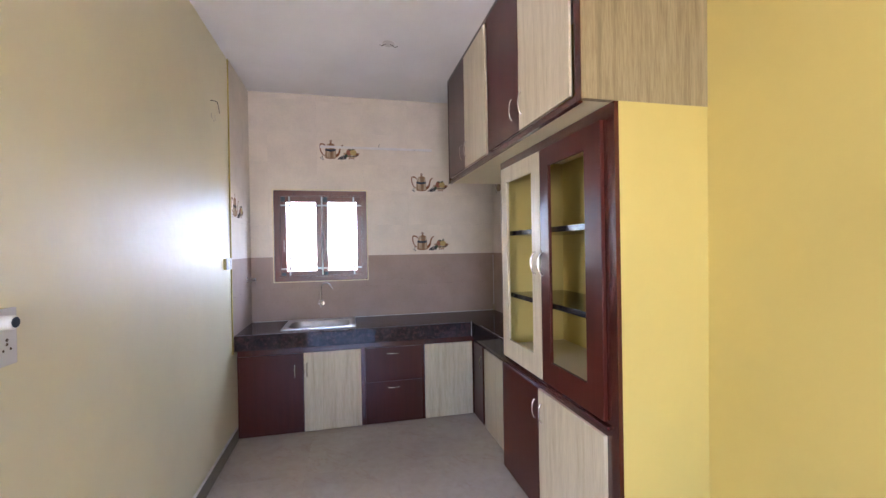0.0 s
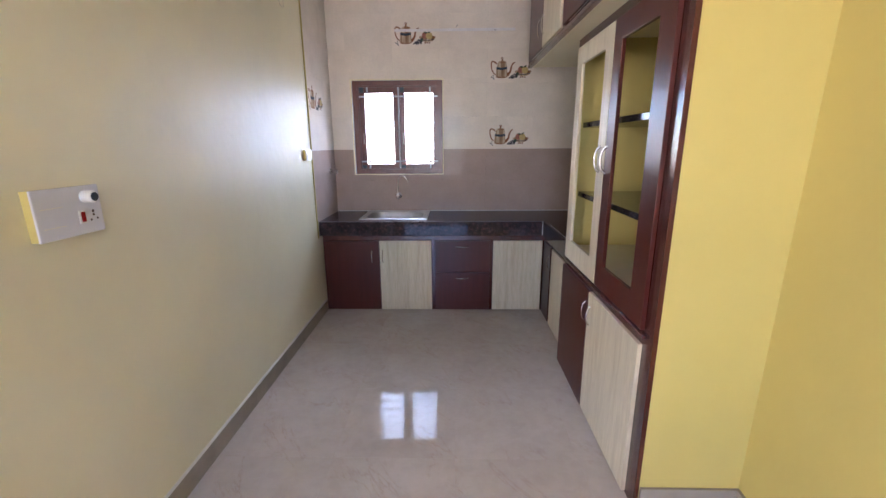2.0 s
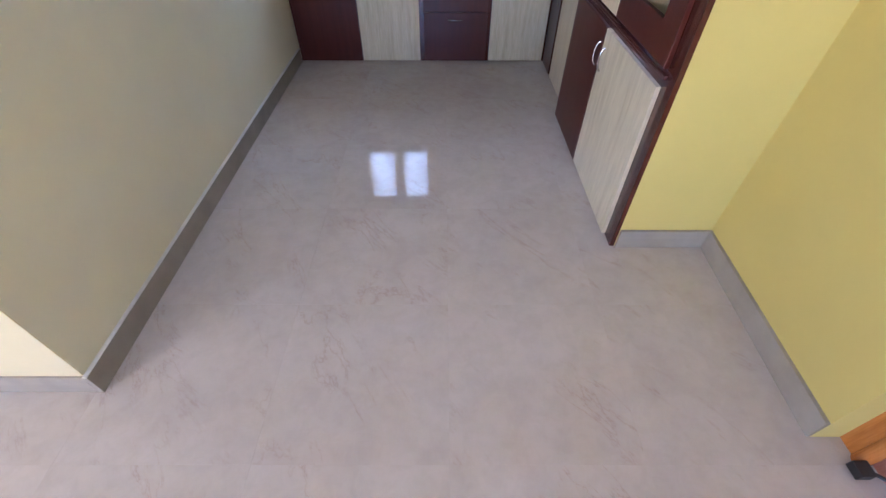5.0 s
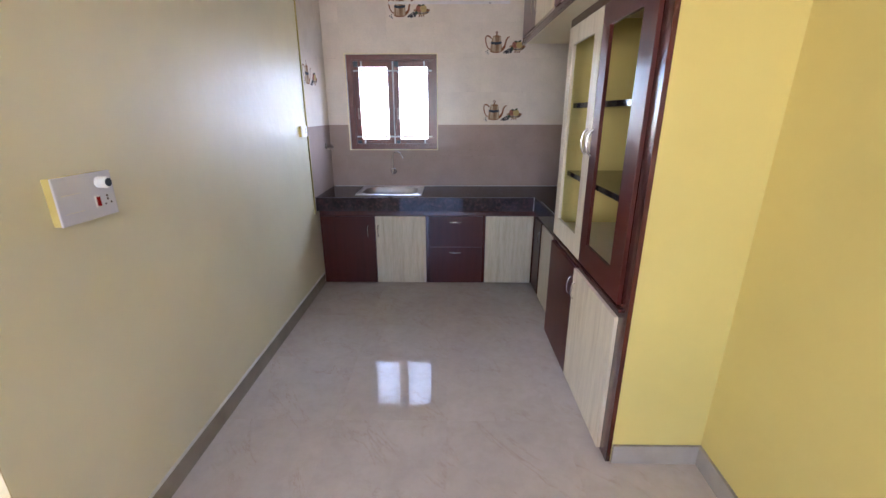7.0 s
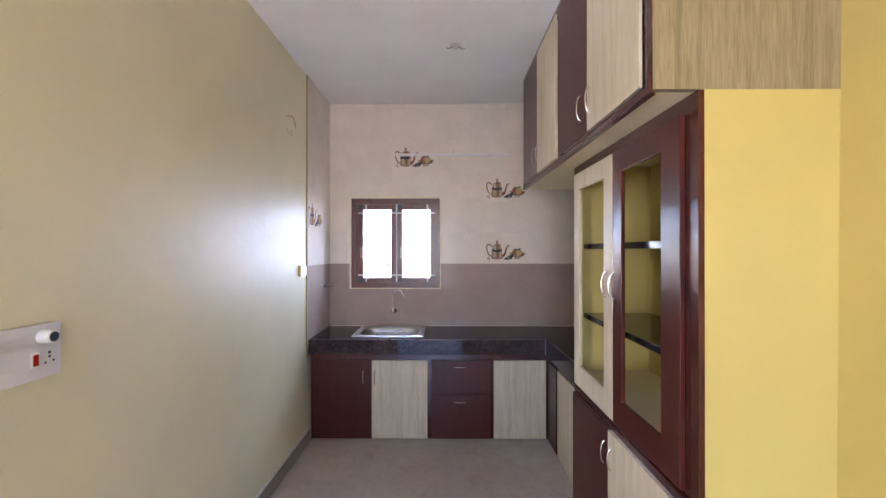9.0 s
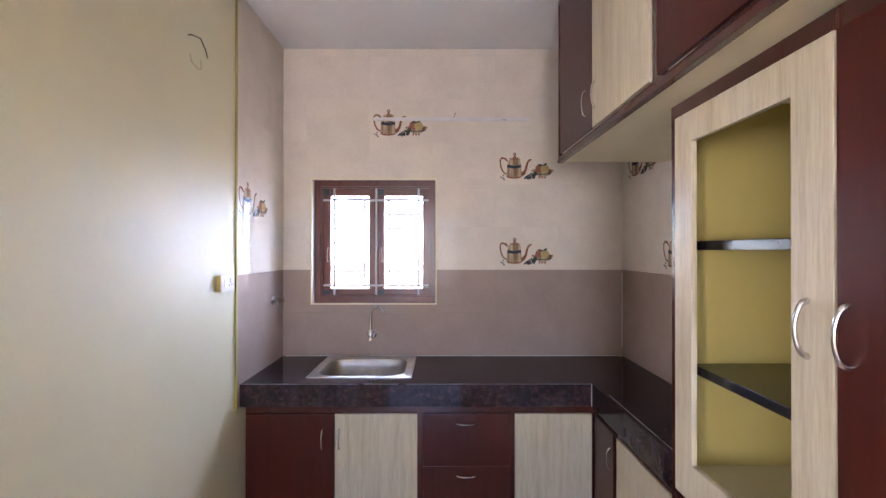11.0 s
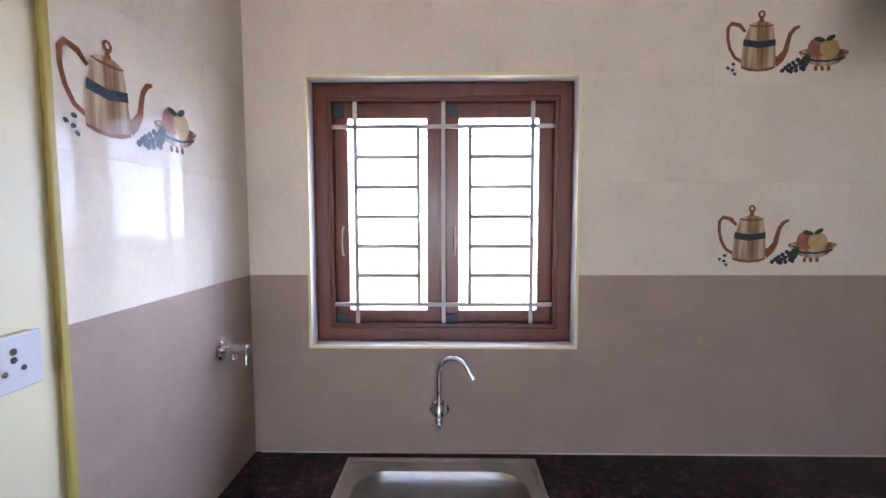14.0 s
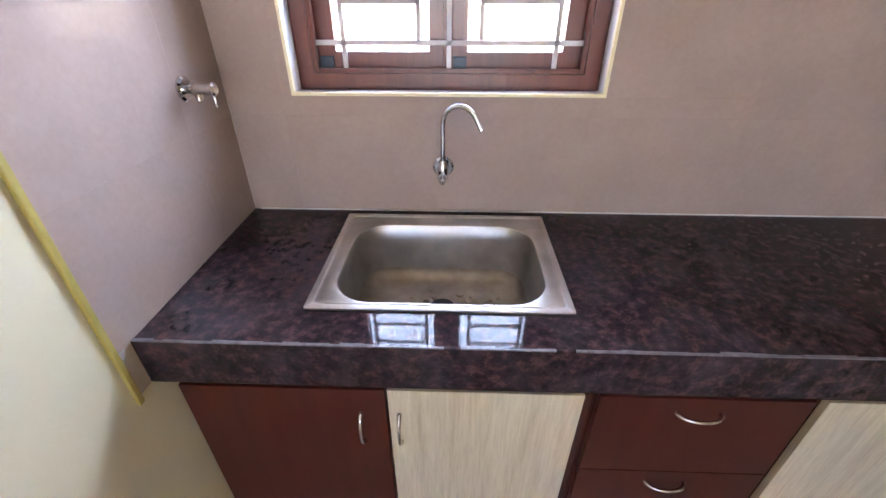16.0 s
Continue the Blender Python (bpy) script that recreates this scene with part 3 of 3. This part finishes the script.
cock = thing("bib_tap", (XL, 3.915, 1.252), "short chrome bib tap fixed to the tiles beside the window", "tap")
part("flange", disc((XL + 0.0005, 3.915, 1.252), (1, 0, 0), 0.030, 0.010, 28, 0.005), M_CHROME, cock, smooth=True)
part("body", tube([(XL + 0.008, 3.915, 1.252), (XL + 0.016, 3.915, 1.252), (XL + 0.022, 3.915, 1.252), (XL + 0.062, 3.915, 1.252)], [0.011, 0.011, 0.0145, 0.0145], 20), M_NICKEL, cock, smooth=True)
part("spout", tube([(XL + 0.034, 3.915, 1.245), (XL + 0.035, 3.915, 1.226), (XL + 0.0352, 3.915, 1.2258)], [0.010, 0.0095, 0.008], 16), M_CHROME, cock, smooth=True)
part("knob", tube([(XL + 0.061, 3.915, 1.252), (XL + 0.076, 3.915, 1.252), (XL + 0.081, 3.915, 1.252)], [0.015, 0.016, 0.012], 18), M_NICKEL, cock, smooth=True)
part("lever", tube([(XL + 0.073, 3.912, 1.250), (XL + 0.077, 3.905, 1.212)], [0.004, 0.0028], 10), M_CHROME, cock, smooth=True)


# ---- base cupboards ----
def unit(name, at, label, group):
    return thing(name, at, label, "kitchen cabinet", group)


def door_y(parent, x0, x1, z0, z1, mat, handle=None, y=3.525, label="", name="door"):
    """A flat door facing the room from the window wall, with its pull."""
    d = part(name, box((x0, y, z0), (x1, y + 0.019, z1), 0.0015), mat, parent, label)
    if handle:
        part("handle", bow((handle[0], y, handle[1]), (handle[2], y, handle[3]), (0, -1, 0), 0.026, 0.0048), M_NICKEL, d, "bowed satin nickel pull", smooth=True)
    return d


def door_x(parent, y0, y1, z0, z1, mat, handle=None, x=1.062, label="", name="door", thick=0.0125):
    """A flat door facing the long wall, with its pull."""
    d = part(name, box((x, y0, z0), (x + thick, y1, z1), 0.0015), mat, parent, label)
    if handle:
        part("handle", bow((x, handle[0], handle[1]), (x, handle[0], handle[2]), (-1, 0, 0), 0.017, 0.0038), M_NICKEL, d, "bowed satin nickel pull", smooth=True)
    return d


DARK, PALE = "dark mahogany laminate door", "pale streaked oak laminate door"
ZT = 0.657
sink_unit = unit("sink_base_cabinet", (-0.36, 3.8, 0), "closed sink base cupboard with dark mahogany and pale oak doors", "base cupboards")
part("carcass", cells(1, [XL, XL + 0.03, -0.35, -0.33, 0.125, 0.143], [0.0, 0.02, 0.64, 0.80], 3.5455, 3.57, lambda i, j: True), M_FRAME, sink_unit, "dark mahogany face frame")
door_y(sink_unit, -0.836, -0.342, 0.008, ZT, M_BROWN, (-0.406, 0.463, -0.406, 0.571), label=DARK)
door_y(sink_unit, -0.337, 0.127, 0.008, ZT, M_PALE, (-0.311, 0.463, -0.311, 0.571), label=PALE)
drawer_unit = unit("drawer_cabinet", (0.41, 3.8, 0), "dark mahogany drawer unit with two drawers under the granite worktop", "base cupboards")
part("carcass", box((0.1435, 3.5455, 0.0), (0.6695, 3.57, 0.80)), M_FRAME, drawer_unit, "dark mahogany face frame")
door_y(drawer_unit, 0.162, 0.652, 0.008, 0.362, M_BROWN, (0.350, 0.314, 0.454, 0.314), label="deep dark mahogany drawer front", name="drawer")
door_y(drawer_unit, 0.162, 0.652, 0.365, ZT, M_BROWN, (0.350, 0.606, 0.454, 0.606), label="dark mahogany drawer front", name="drawer")
corner_unit = unit("corner_cabinet", (0.9, 3.8, 0), "corner base cupboard with a single pale oak door", "base cupboards")
part("carcass", box((0.670, 3.5455, 0.0), (1.1445, 3.57, 0.80)), M_FRAME, corner_unit, "dark mahogany face frame")
door_y(corner_unit, 0.680, 1.114, 0.008, ZT, M_PALE, label=PALE)
side_unit = unit("side_base_cabinet", (1.34, 3.07, 0), "side base cupboard with narrow dark door and pale oak door", "base cupboards")
part("carcass", box((1.138, 2.643, 0.0), (1.16, 3.545, 0.80)), M_FRAME, side_unit, "dark mahogany face frame")
door_x(side_unit, 3.262, 3.520, 0.008, ZT, M_BROWN, (3.300, 0.47, 0.57), 1.125, "narrow dark mahogany door")
door_x(side_unit, 2.650, 3.224, 0.008, ZT, M_PALE, None, 1.125, PALE)

# ---- tall cupboard ----
tall = thing("tall_cupboard", (1.3, 2.0, 0), "tall built-in cupboard with pale oak and dark mahogany doors, black shelves", "cupboard")
ys, zs = [1.386, 1.465, 2.580, 2.642], [0.0, 0.012, 0.700, 0.790, 2.02, 2.083]
part("face_frame", cells(0, ys, zs, 1.0755, 1.0955, lambda i, j: not (i == 1 and j in (1, 3))), M_FRAME, tall, "dark mahogany face frame")
part("ledge", box((1.060, 1.44, 0.744), (1.075, 2.60, 0.760), 0.004), M_FRAME, tall, "narrow mahogany ledge between the doors")
door_x(tall, 2.080, 2.620, 0.010, 0.712, M_BROWN, (2.118, 0.535, 0.635), label="dark mahogany lower door", x=1.057, thick=0.0183)
door_x(tall, 1.462, 2.074, 0.010, 0.712, M_PALE, (2.036, 0.535, 0.635), label="pale streaked oak lower door", x=1.057, thick=0.0183)


def display_door(y0, y1, o0, o1, mat, hy, label):
    x, z0, z1, q0, q1 = 1.057, 0.776, 2.028, 0.897, 1.930
    d = part("display_door", cells(0, [y0, o0, o1, y1], [z0, q0, q1, z1], x, x + 0.0183, lambda i, j: not (i == 1 and j == 1)), mat, tall, label)
    mod = d.modifiers.new("bevel", "BEVEL")
    mod.width, mod.segments, mod.limit_method = 0.002, 2, "ANGLE"
    part("handle", bow((x, hy, 1.352), (x, hy, 1.472), (-1, 0, 0), 0.028, 0.0052), M_NICKEL, d, "broad bowed nickel pull", smooth=True)


display_door(2.019, 2.590, 2.123, 2.497, M_PALE, 2.080, "pale oak display door frame, not yet glazed")
display_door(1.457, 2.013, 1.581, 1.918, M_BROWN, 1.990, "dark mahogany display door frame, not yet glazed")
for z in (1.165, 1.582):
    part("shelf", box((1.118, 1.4305, z), (1.530, 2.5995, z + 0.030), 0.002), M_SHELF, tall, "polished black granite shelf")

# ---- wall cupboards ----
XO = 0.931
for y0, y1, ym, hs in ((2.4625, 3.548, 2.985, (3.066, 2.945)), (1.414, 2.462, 1.960, (2.046, 1.925))):
    wc = thing("wall_cupboard", (1.2, (y0 + y1) / 2, 2.085), "ceiling-high wall cupboard with dark mahogany and pale oak doors", "kitchen cabinet", "wall cupboards")
    part("face_frame", cells(0, [y0, y0 + 0.02, y1 - 0.02, y1], [2.078, 2.11, 2.965, 2.999], XO, 0.9545, lambda i, j: not (i == 1 and j == 1)), M_FRAME, wc, "dark mahogany face frame")
    part("bottom_rail", box((XO - 0.004, y0, 2.078), (XO - 0.0002, y1, 2.100), 0.001), M_FRAME, wc, "mahogany bottom rail")
    door_x(wc, ym + 0.003, y1 - (0.085 if y0 > 2 else 0.022), 2.114, 2.955, M_BROWN, (hs[0], 2.194, 2.304), 0.918, "dark mahogany upper door")
    door_x(wc, y0 + (0.028 if y0 > 2 else 0.036), ym - 0.003, 2.114, 2.955, M_PALE, (hs[1], 2.194, 2.304), 0.918, "pale streaked oak upper door")
    if y0 < 2:
        part("end_panel", box((XO, 1.386, 2.085), (1.540, 1.4135, 2.999)), M_GREY, wc, "grey-green streaked oak end panel")
        part("end_edge", box((XO - 0.003, 1.384, 2.078), (XO + 0.0, 1.4135, 2.999)), M_FRAME, wc, "mahogany edge strip")


# ---- electrics ----
def plate(name, y0, y1, z0, z1, depth, label):
    sb = thing(name, (XP, (y0 + y1) / 2, (z0 + z1) / 2), label, "switch")
    part("back_box", box((XP, y0 + 0.002, z0 + 0.002), (XP + depth, y1 - 0.002, z1 - 0.002)), M_YELLOW, sb, "yellow painted back box")
    part("face_plate", box((XP + depth, y0, z0), (XP + depth + 0.007, y1, z1), 0.003), M_PLATE, sb, "white plastic face plate")
    return sb, XP + depth + 0.007


def socket(sb, x, y, z, s=1.0):
    b = bmesh.new()
    for dy, dz, r in ((0, 0.014, 0.0046), (0, 0.003, 0.0042), (-0.012, -0.012, 0.0036), (0.012, -0.010, 0.0036)):
        join(b, disc((x - 0.001, y + dy * s, z + dz * s), (1, 0, 0), r * s, 0.0016, 12))
    part("socket_holes", b, M_SOCKETHOLE, sb, "dark socket holes")


sb, x = plate("switchboard", 1.032, 1.254, 1.226, 1.374, 0.024, "large white switchboard with red switch and adapter on cream wall")
part("switch", box((x, 1.166, 1.260), (x + 0.003, 1.188, 1.299), 0.001), M_ROCKER, sb, "white rocker surround")
part("indicator", box((x + 0.0031, 1.170, 1.264), (x + 0.006, 1.184, 1.295), 0.001), M_RED, sb, "dark red rocker")
socket(sb, x, 1.219, 1.278)
for z in (1.262, 1.318):
    part("module_line", box((x, 1.05, z), (x + 0.0008, 1.120, z + 0.001)), M_SOFFIT, sb, "faint seam of the blank modules")
part("adapter", tube([(x, 1.198, 1.340), (x + 0.029, 1.198, 1.340), (x + 0.033, 1.198, 1.340)], [0.0185, 0.0185, 0.016], 24), M_ROCKER, sb, "round white lamp adapter", smooth=True)
part("adapter_face", disc((x + 0.033, 1.198, 1.340), (1, 0, 0), 0.0135, 0.0015, 20), M_BLUEGREY, sb, "dark hollow of the adapter", smooth=True)
sb, x = plate("socket_outlet", 3.250, 3.383, 1.372, 1.457, 0.018, "white socket and switch plate on cream wall beside worktop")
part("switch", box((x, 3.277, 1.392), (x + 0.003, 3.301, 1.437), 0.0012), M_ROCKER, sb, "white rocker switch")
socket(sb, x, 3.339, 1.416, 1.15)

casing = part("cable_casing", box((-0.212, YB - 0.012, 2.492), (0.890, YB, 2.514), 0.002), M_PVC, label="long white plastic cable casing fixed across the decorated tiles")
tagged(casing, category="cable casing")
part("wire_end", tube([(0.352, YB - 0.006, 2.512), (0.354, YB - 0.016, 2.530), (0.366, YB - 0.02, 2.542)], 0.0018, 6), M_BLACK, casing, "loose black wire end")
part("wire_end", tube([(0.700, YB - 0.013, 2.500), (0.708, YB - 0.018, 2.494), (0.716, YB - 0.018, 2.498)], 0.0015, 6), M_BLACK, casing, "loose black wire end")
jb = part("junction_box", box((1.247, YB - 0.028, 2.316), (1.374, YB, 2.404), 0.003), M_PVC, label="small white square junction box on the tiles")
tagged(jb, category="junction box")
cable = part("wall_cable", tube([(XP - 0.004, 3.02, 2.535), (XP + 0.02, 3.01, 2.530), (XP + 0.035, 3.05, 2.535), (XP + 0.03, 3.10, 2.505), (XP + 0.03, 3.115, 2.475)], 0.0024, 6), M_BLACK, label="loose black cable end sticking out of the cream wall", smooth=True)
tagged(cable, category="cable")
ring = bmesh.new()
tube([(XP + 0.0003, 3.03, 2.455), (XP + 0.0003, 3.04, 2.425), (XP + 0.0003, 3.09, 2.415), (XP + 0.0003, 3.115, 2.425), (XP + 0.0003, 3.112, 2.465)], 0.0016, 6, ring)
part("patch_line", ring, M_GROUT, wall_west, "faint outline of a filled box")
rose = thing("ceiling_point", (0.35, 2.957, 3.0), "open ceiling lamp point with loose wire ends", "ceiling fitting")
part("plate", disc((0.35, 2.957, 3.0), (0, 0, -1), 0.045, 0.006, 28, 0.002), M_PVC, rose, "white round plate", smooth=True)
part("wire_end", tube([(0.33, 2.957, 2.996), (0.30, 2.95, 2.975), (0.285, 2.955, 2.985)], 0.002, 6), M_BLACK, rose, "loose wire end")
part("wire_end", tube([(0.36, 2.957, 2.996), (0.40, 2.965, 2.978), (0.415, 2.96, 2.988)], 0.002, 6), M_BLACK, rose, "loose wire end")
pipe = thing("gas_pipe_stub", (1.53, 4.09, 0.84), "thin cream pipe in tiled corner with small dusty elbow", "pipe")
part("pipe", tube([(1.534, 4.094, 0.90), (1.534, 4.094, 1.42)], 0.0035, 8), M_SILICONE, pipe)
part("elbow", tube([(1.530, 4.088, 0.841), (1.530, 4.085, 0.870), (1.530, 4.088, 0.895), (1.532, 4.092, 0.905)], [0.014, 0.012, 0.012, 0.005], 12), M_DUST, pipe, "small dusty brass elbow", smooth=True)

# ---- outside the window ----
part("ground", box((-60, -60, -0.8), (60, 60, -0.6)), M_SAND, label="dry sandy ground outside", kind="structure")
far = part("backdrop", box((-18, 16, -0.6), (18, 16.3, 1.05)), M_FARWALL, label="distant cream compound wall", kind="structure")
for px in (-9.0, 9.0):
    pole = part("utility_pole", tube([(px, 9.15, -0.62), (px, 9.15, 3.6)], [0.12, 0.09], 12), M_FARWALL, label="plain grey concrete utility pole outside", smooth=True)
    tagged(pole, category="pole", group="utility poles")
for z, y in ((3.0, 9.06), (2.72, 9.24)):
    c = part("overhead_cable", tube([(-9 + 1.5 * k, y, z - 0.25 * math.sin(math.pi * k / 12) + 0.02 * k) for k in range(13)], 0.012, 6), M_BLACK, label="thin black overhead cable strung outside the window")
    tagged(c, category="cable", group="overhead cables")

# ---- printed tea pots on the tiles ----


def motif_bm():
    """The picture in metres: x across, y up; each colour a hair in front of the one before."""
    bm = bmesh.new()
    S = 1 / 1625.0

    def fan(pts, index, lift):
        vs = [bm.verts.new(((px - 250) * S, (350 - py) * S, lift * 0.00025)) for px, py in pts]
        f = bm.faces.new(vs)
        f.material_index = index

    def oval(cx, cy, rx, ry, index, lift, n=18, tilt=0.0):
        c, s = math.cos(tilt), math.sin(tilt)
        fan([(cx + rx * math.cos(a) * c - ry * math.sin(a) * s, cy + rx * math.cos(a) * s + ry * math.sin(a) * c) for a in [2 * math.pi * k / n for k in range(n)]], index, lift)

    def strip(pts, widths, index, lift):
        n = len(pts)
        for k in range(n - 1):
            quad = []
            for j, sgn in ((k, 1), (k, -1), (k + 1, -1), (k + 1, 1)):
                a, b = pts[max(j - 1, 0)], pts[min(j + 1, n - 1)]
                dx, dy = b[0] - a[0], b[1] - a[1]
                ln = math.hypot(dx, dy)
                w = widths[j] / 2 * sgn
                quad.append((pts[j][0] - dy / ln * w, pts[j][1] + dx / ln * w))
            fan(quad, index, lift)

    strip([(180, 160), (150, 128), (110, 118), (92, 140), (92, 190), (104, 240), (130, 285), (175, 312)], [14, 22, 20, 18, 17, 17, 17, 16], 1, 1)
    strip([(330, 312), (362, 290), (384, 255), (392, 215), (402, 175), (424, 145), (450, 134)], [52, 38, 28, 24, 22, 20, 13], 1, 1)
    fan([(196, 135), (318, 135), (326, 190), (334, 260), (338, 318), (334, 340), (300, 352), (250, 356), (200, 352), (166, 340), (162, 318), (166, 260), (178, 190)], 0, 2)
    oval(257, 128, 64, 10, 1, 3)
    fan([(200, 128), (314, 128), (300, 116), (270, 108), (244, 108), (214, 116)], 0, 4)
    oval(256, 104, 12, 12, 1, 5)
    oval(256, 76, 19, 20, 1, 5)
    oval(256, 74, 8, 9, 7, 6)
    fan([(172, 196), (250, 208), (330, 196), (333, 228), (250, 242), (168, 228)], 2, 4)
    fan([(162, 330), (250, 346), (338, 330), (334, 340), (300, 352), (250, 356), (200, 352), (166, 340)], 1, 4)
    fan([(448, 262), (702, 262), (684, 290), (650, 315), (610, 330), (560, 334), (510, 318), (470, 292)], 0, 1)
    oval(575, 262, 127, 20, 1, 2)
    oval(575, 260, 116, 13, 0, 3)
    strip([(470, 288), (530, 304), (600, 306), (684, 288)], [8, 10, 10, 8], 2, 3)
    for x in (540, 572, 604):
        oval(x, 342, 10, 13, 1, 2)
    oval(535, 240, 42, 46, 3, 4)
    oval(602, 244, 50, 48, 4, 5)
    oval(550, 200, 30, 12, 5, 6, 10, 0.2)
    oval(604, 193, 27, 12, 5, 6, 10, -0.5)
    oval(488, 305, 20, 40, 5, 2, 10, 0.3)
    k = 0
    for x, y in ((372, 352), (388, 338), (402, 350), (404, 326), (420, 340), (424, 314), (438, 330), (440, 352), (446, 300), (458, 318), (464, 340), (468, 304), (480, 326), (414, 356), (476, 346)):
        oval(x, y, 12, 12, 6, 3 + k * 0.3, 10)
        k += 1
    for x, y, c in ((108, 350, 7), (128, 335, 7), (120, 362, 7), (140, 356, 7), (122, 348, 6), (134, 366, 6), (100, 338, 6), (126, 318, 5)):
        oval(x, y, 11, 8, c, 2, 8, x * 0.1)
    return bm


motif_mesh = mesh_of("tea_pot_print", motif_bm(), [P_POT, P_RIM, P_BAND, P_RED, P_YEL, P_GREEN, P_GRAPE, P_WHITE])
F_NORTH = Matrix(((1, 0, 0), (0, 0, -1), (0, 1, 0))).to_4x4()
F_EAST = Matrix(((0, 0, -1), (-1, 0, 0), (0, 1, 0))).to_4x4()
F_WEST = Matrix(((0, 0, 1), (1, 0, 0), (0, 1, 0))).to_4x4()
for wall, face, spots in ((wall_north, F_NORTH, [(0.776, YB - 0.0008, 1.490), (0.776, YB - 0.0008, 2.090), (-0.112, YB - 0.0008, 2.392)]),
                          (wall_east, F_EAST, [(XR - 0.0008, 3.458, 1.490), (XR - 0.0008, 3.90, 2.075)]),
                          (wall_west, F_WEST, [(XL + 0.0008, 3.558, 1.790)])):
    for spot in spots:
        ob = new("tea_pot_print", motif_mesh)
        ob.parent = wall
        ob.matrix_basis = Matrix.Translation(Vector(spot) - HOME[wall]) @ face
        tagged(ob, "printed copper tea pot with a bowl of fruit on the tile")

# ---- tiles ----
MESHES = {}


def slab(parent, name, axis, u0, u1, v0, v1, w0, w1, mat, face):
    """One tile between w0 and w1 along the axis; alike tiles share one mesh. face: side that gets the small bevel."""
    gap = 0.0001
    du, dv, dw = u1 - u0 - 2 * gap, v1 - v0 - 2 * gap, w1 - w0
    key = (axis, round(du, 4), round(dv, 4), mat.name, face)
    if key not in MESHES:
        bm = bmesh.new()
        e = 0.0003

        def at(u, v, w):
            c = [u, v]
            c.insert(axis, w)
            return bm.verts.new(c)

        s = face
        rings = []
        for inset, w in ((0, -s * dw / 2), (0, s * (dw / 2 - 0.0002)), (e, s * dw / 2)):
            rings.append([at(-du / 2 + inset, -dv / 2 + inset, w), at(du / 2 - inset, -dv / 2 + inset, w), at(du / 2 - inset, dv / 2 - inset, w), at(-du / 2 + inset, dv / 2 - inset, w)])
        for a, b in zip(rings, rings[1:]):
            for k in range(4):
                bm.faces.new([a[k], a[(k + 1) % 4], b[(k + 1) % 4], b[k]])
        bm.faces.new(rings[-1])
        bm.faces.new(rings[0])
        MESHES[key] = mesh_of(name, bm, mat)
    ob = new(name, MESHES[key])
    c = [(u0 + u1) / 2, (v0 + v1) / 2]
    c.insert(axis, (w0 + w1) / 2)
    ob.parent = parent
    ob.location = Vector(c) - HOME[parent]


def steps(lo, hi, origin, size):
    k = math.floor((lo - origin) / size + 1e-6) + 1
    out = [lo]
    while origin + k * size < hi - 1e-4:
        if origin + k * size > lo + 0.01:
            out.append(origin + k * size)
        k += 1
    return out + [hi]


def tile_wall(parent, axis, u_lo, u_hi, origin, w0, w1, face, hole=None):
    us, vs = steps(u_lo, u_hi, origin, 0.4425), steps(0.84, 3.0, 0.845, 0.3)
    for u0, u1 in zip(us, us[1:]):
        for v0, v1 in zip(vs, vs[1:]):
            mat = M_DADO if v1 < 1.50 else M_UPPER
            pieces = [(u0, u1, v0, v1)]
            if hole:
                a0, a1, b0, b1 = hole
                if u0 < a1 and u1 > a0 and v0 < b1 and v1 > b0:
                    pieces = []
                    if v0 < b0:
                        pieces.append((u0, u1, v0, b0))
                    if v1 > b1:
                        pieces.append((u0, u1, b1, v1))
                    m0, m1 = max(v0, b0), min(v1, b1)
                    if u0 < a0:
                        pieces.append((u0, a0, m0, m1))
                    if u1 > a1:
                        pieces.append((a1, u1, m0, m1))
            for p in pieces:
                slab(parent, "tile", axis, *p, w0, w1, mat, face)


tile_wall(wall_north, 1, XL, XR, -0.2425, YB, YB + 0.008, -1, (WX0 - 0.0015, WX1 + 0.0015, WZ0 - 0.0015, WZ1 + 0.0015))
tile_wall(wall_east, 0, 2.665, YB, 4.10, XR, XR + 0.008, -1)
tile_wall(wall_west, 0, 3.4465, YB, 3.4465, XL - 0.006, XL, 1)
for x0, x1 in zip(steps(-5.4, 1.74, -0.27, 0.6), steps(-5.4, 1.74, -0.27, 0.6)[1:]):
    ys = steps(-3.9, 3.56, 0.45, 0.6)
    for y0, y1 in zip(ys, ys[1:]):
        slab(floor, "tile", 2, x0, x1, y0, y1, -0.004, 0.0, M_FLOOR, 1)
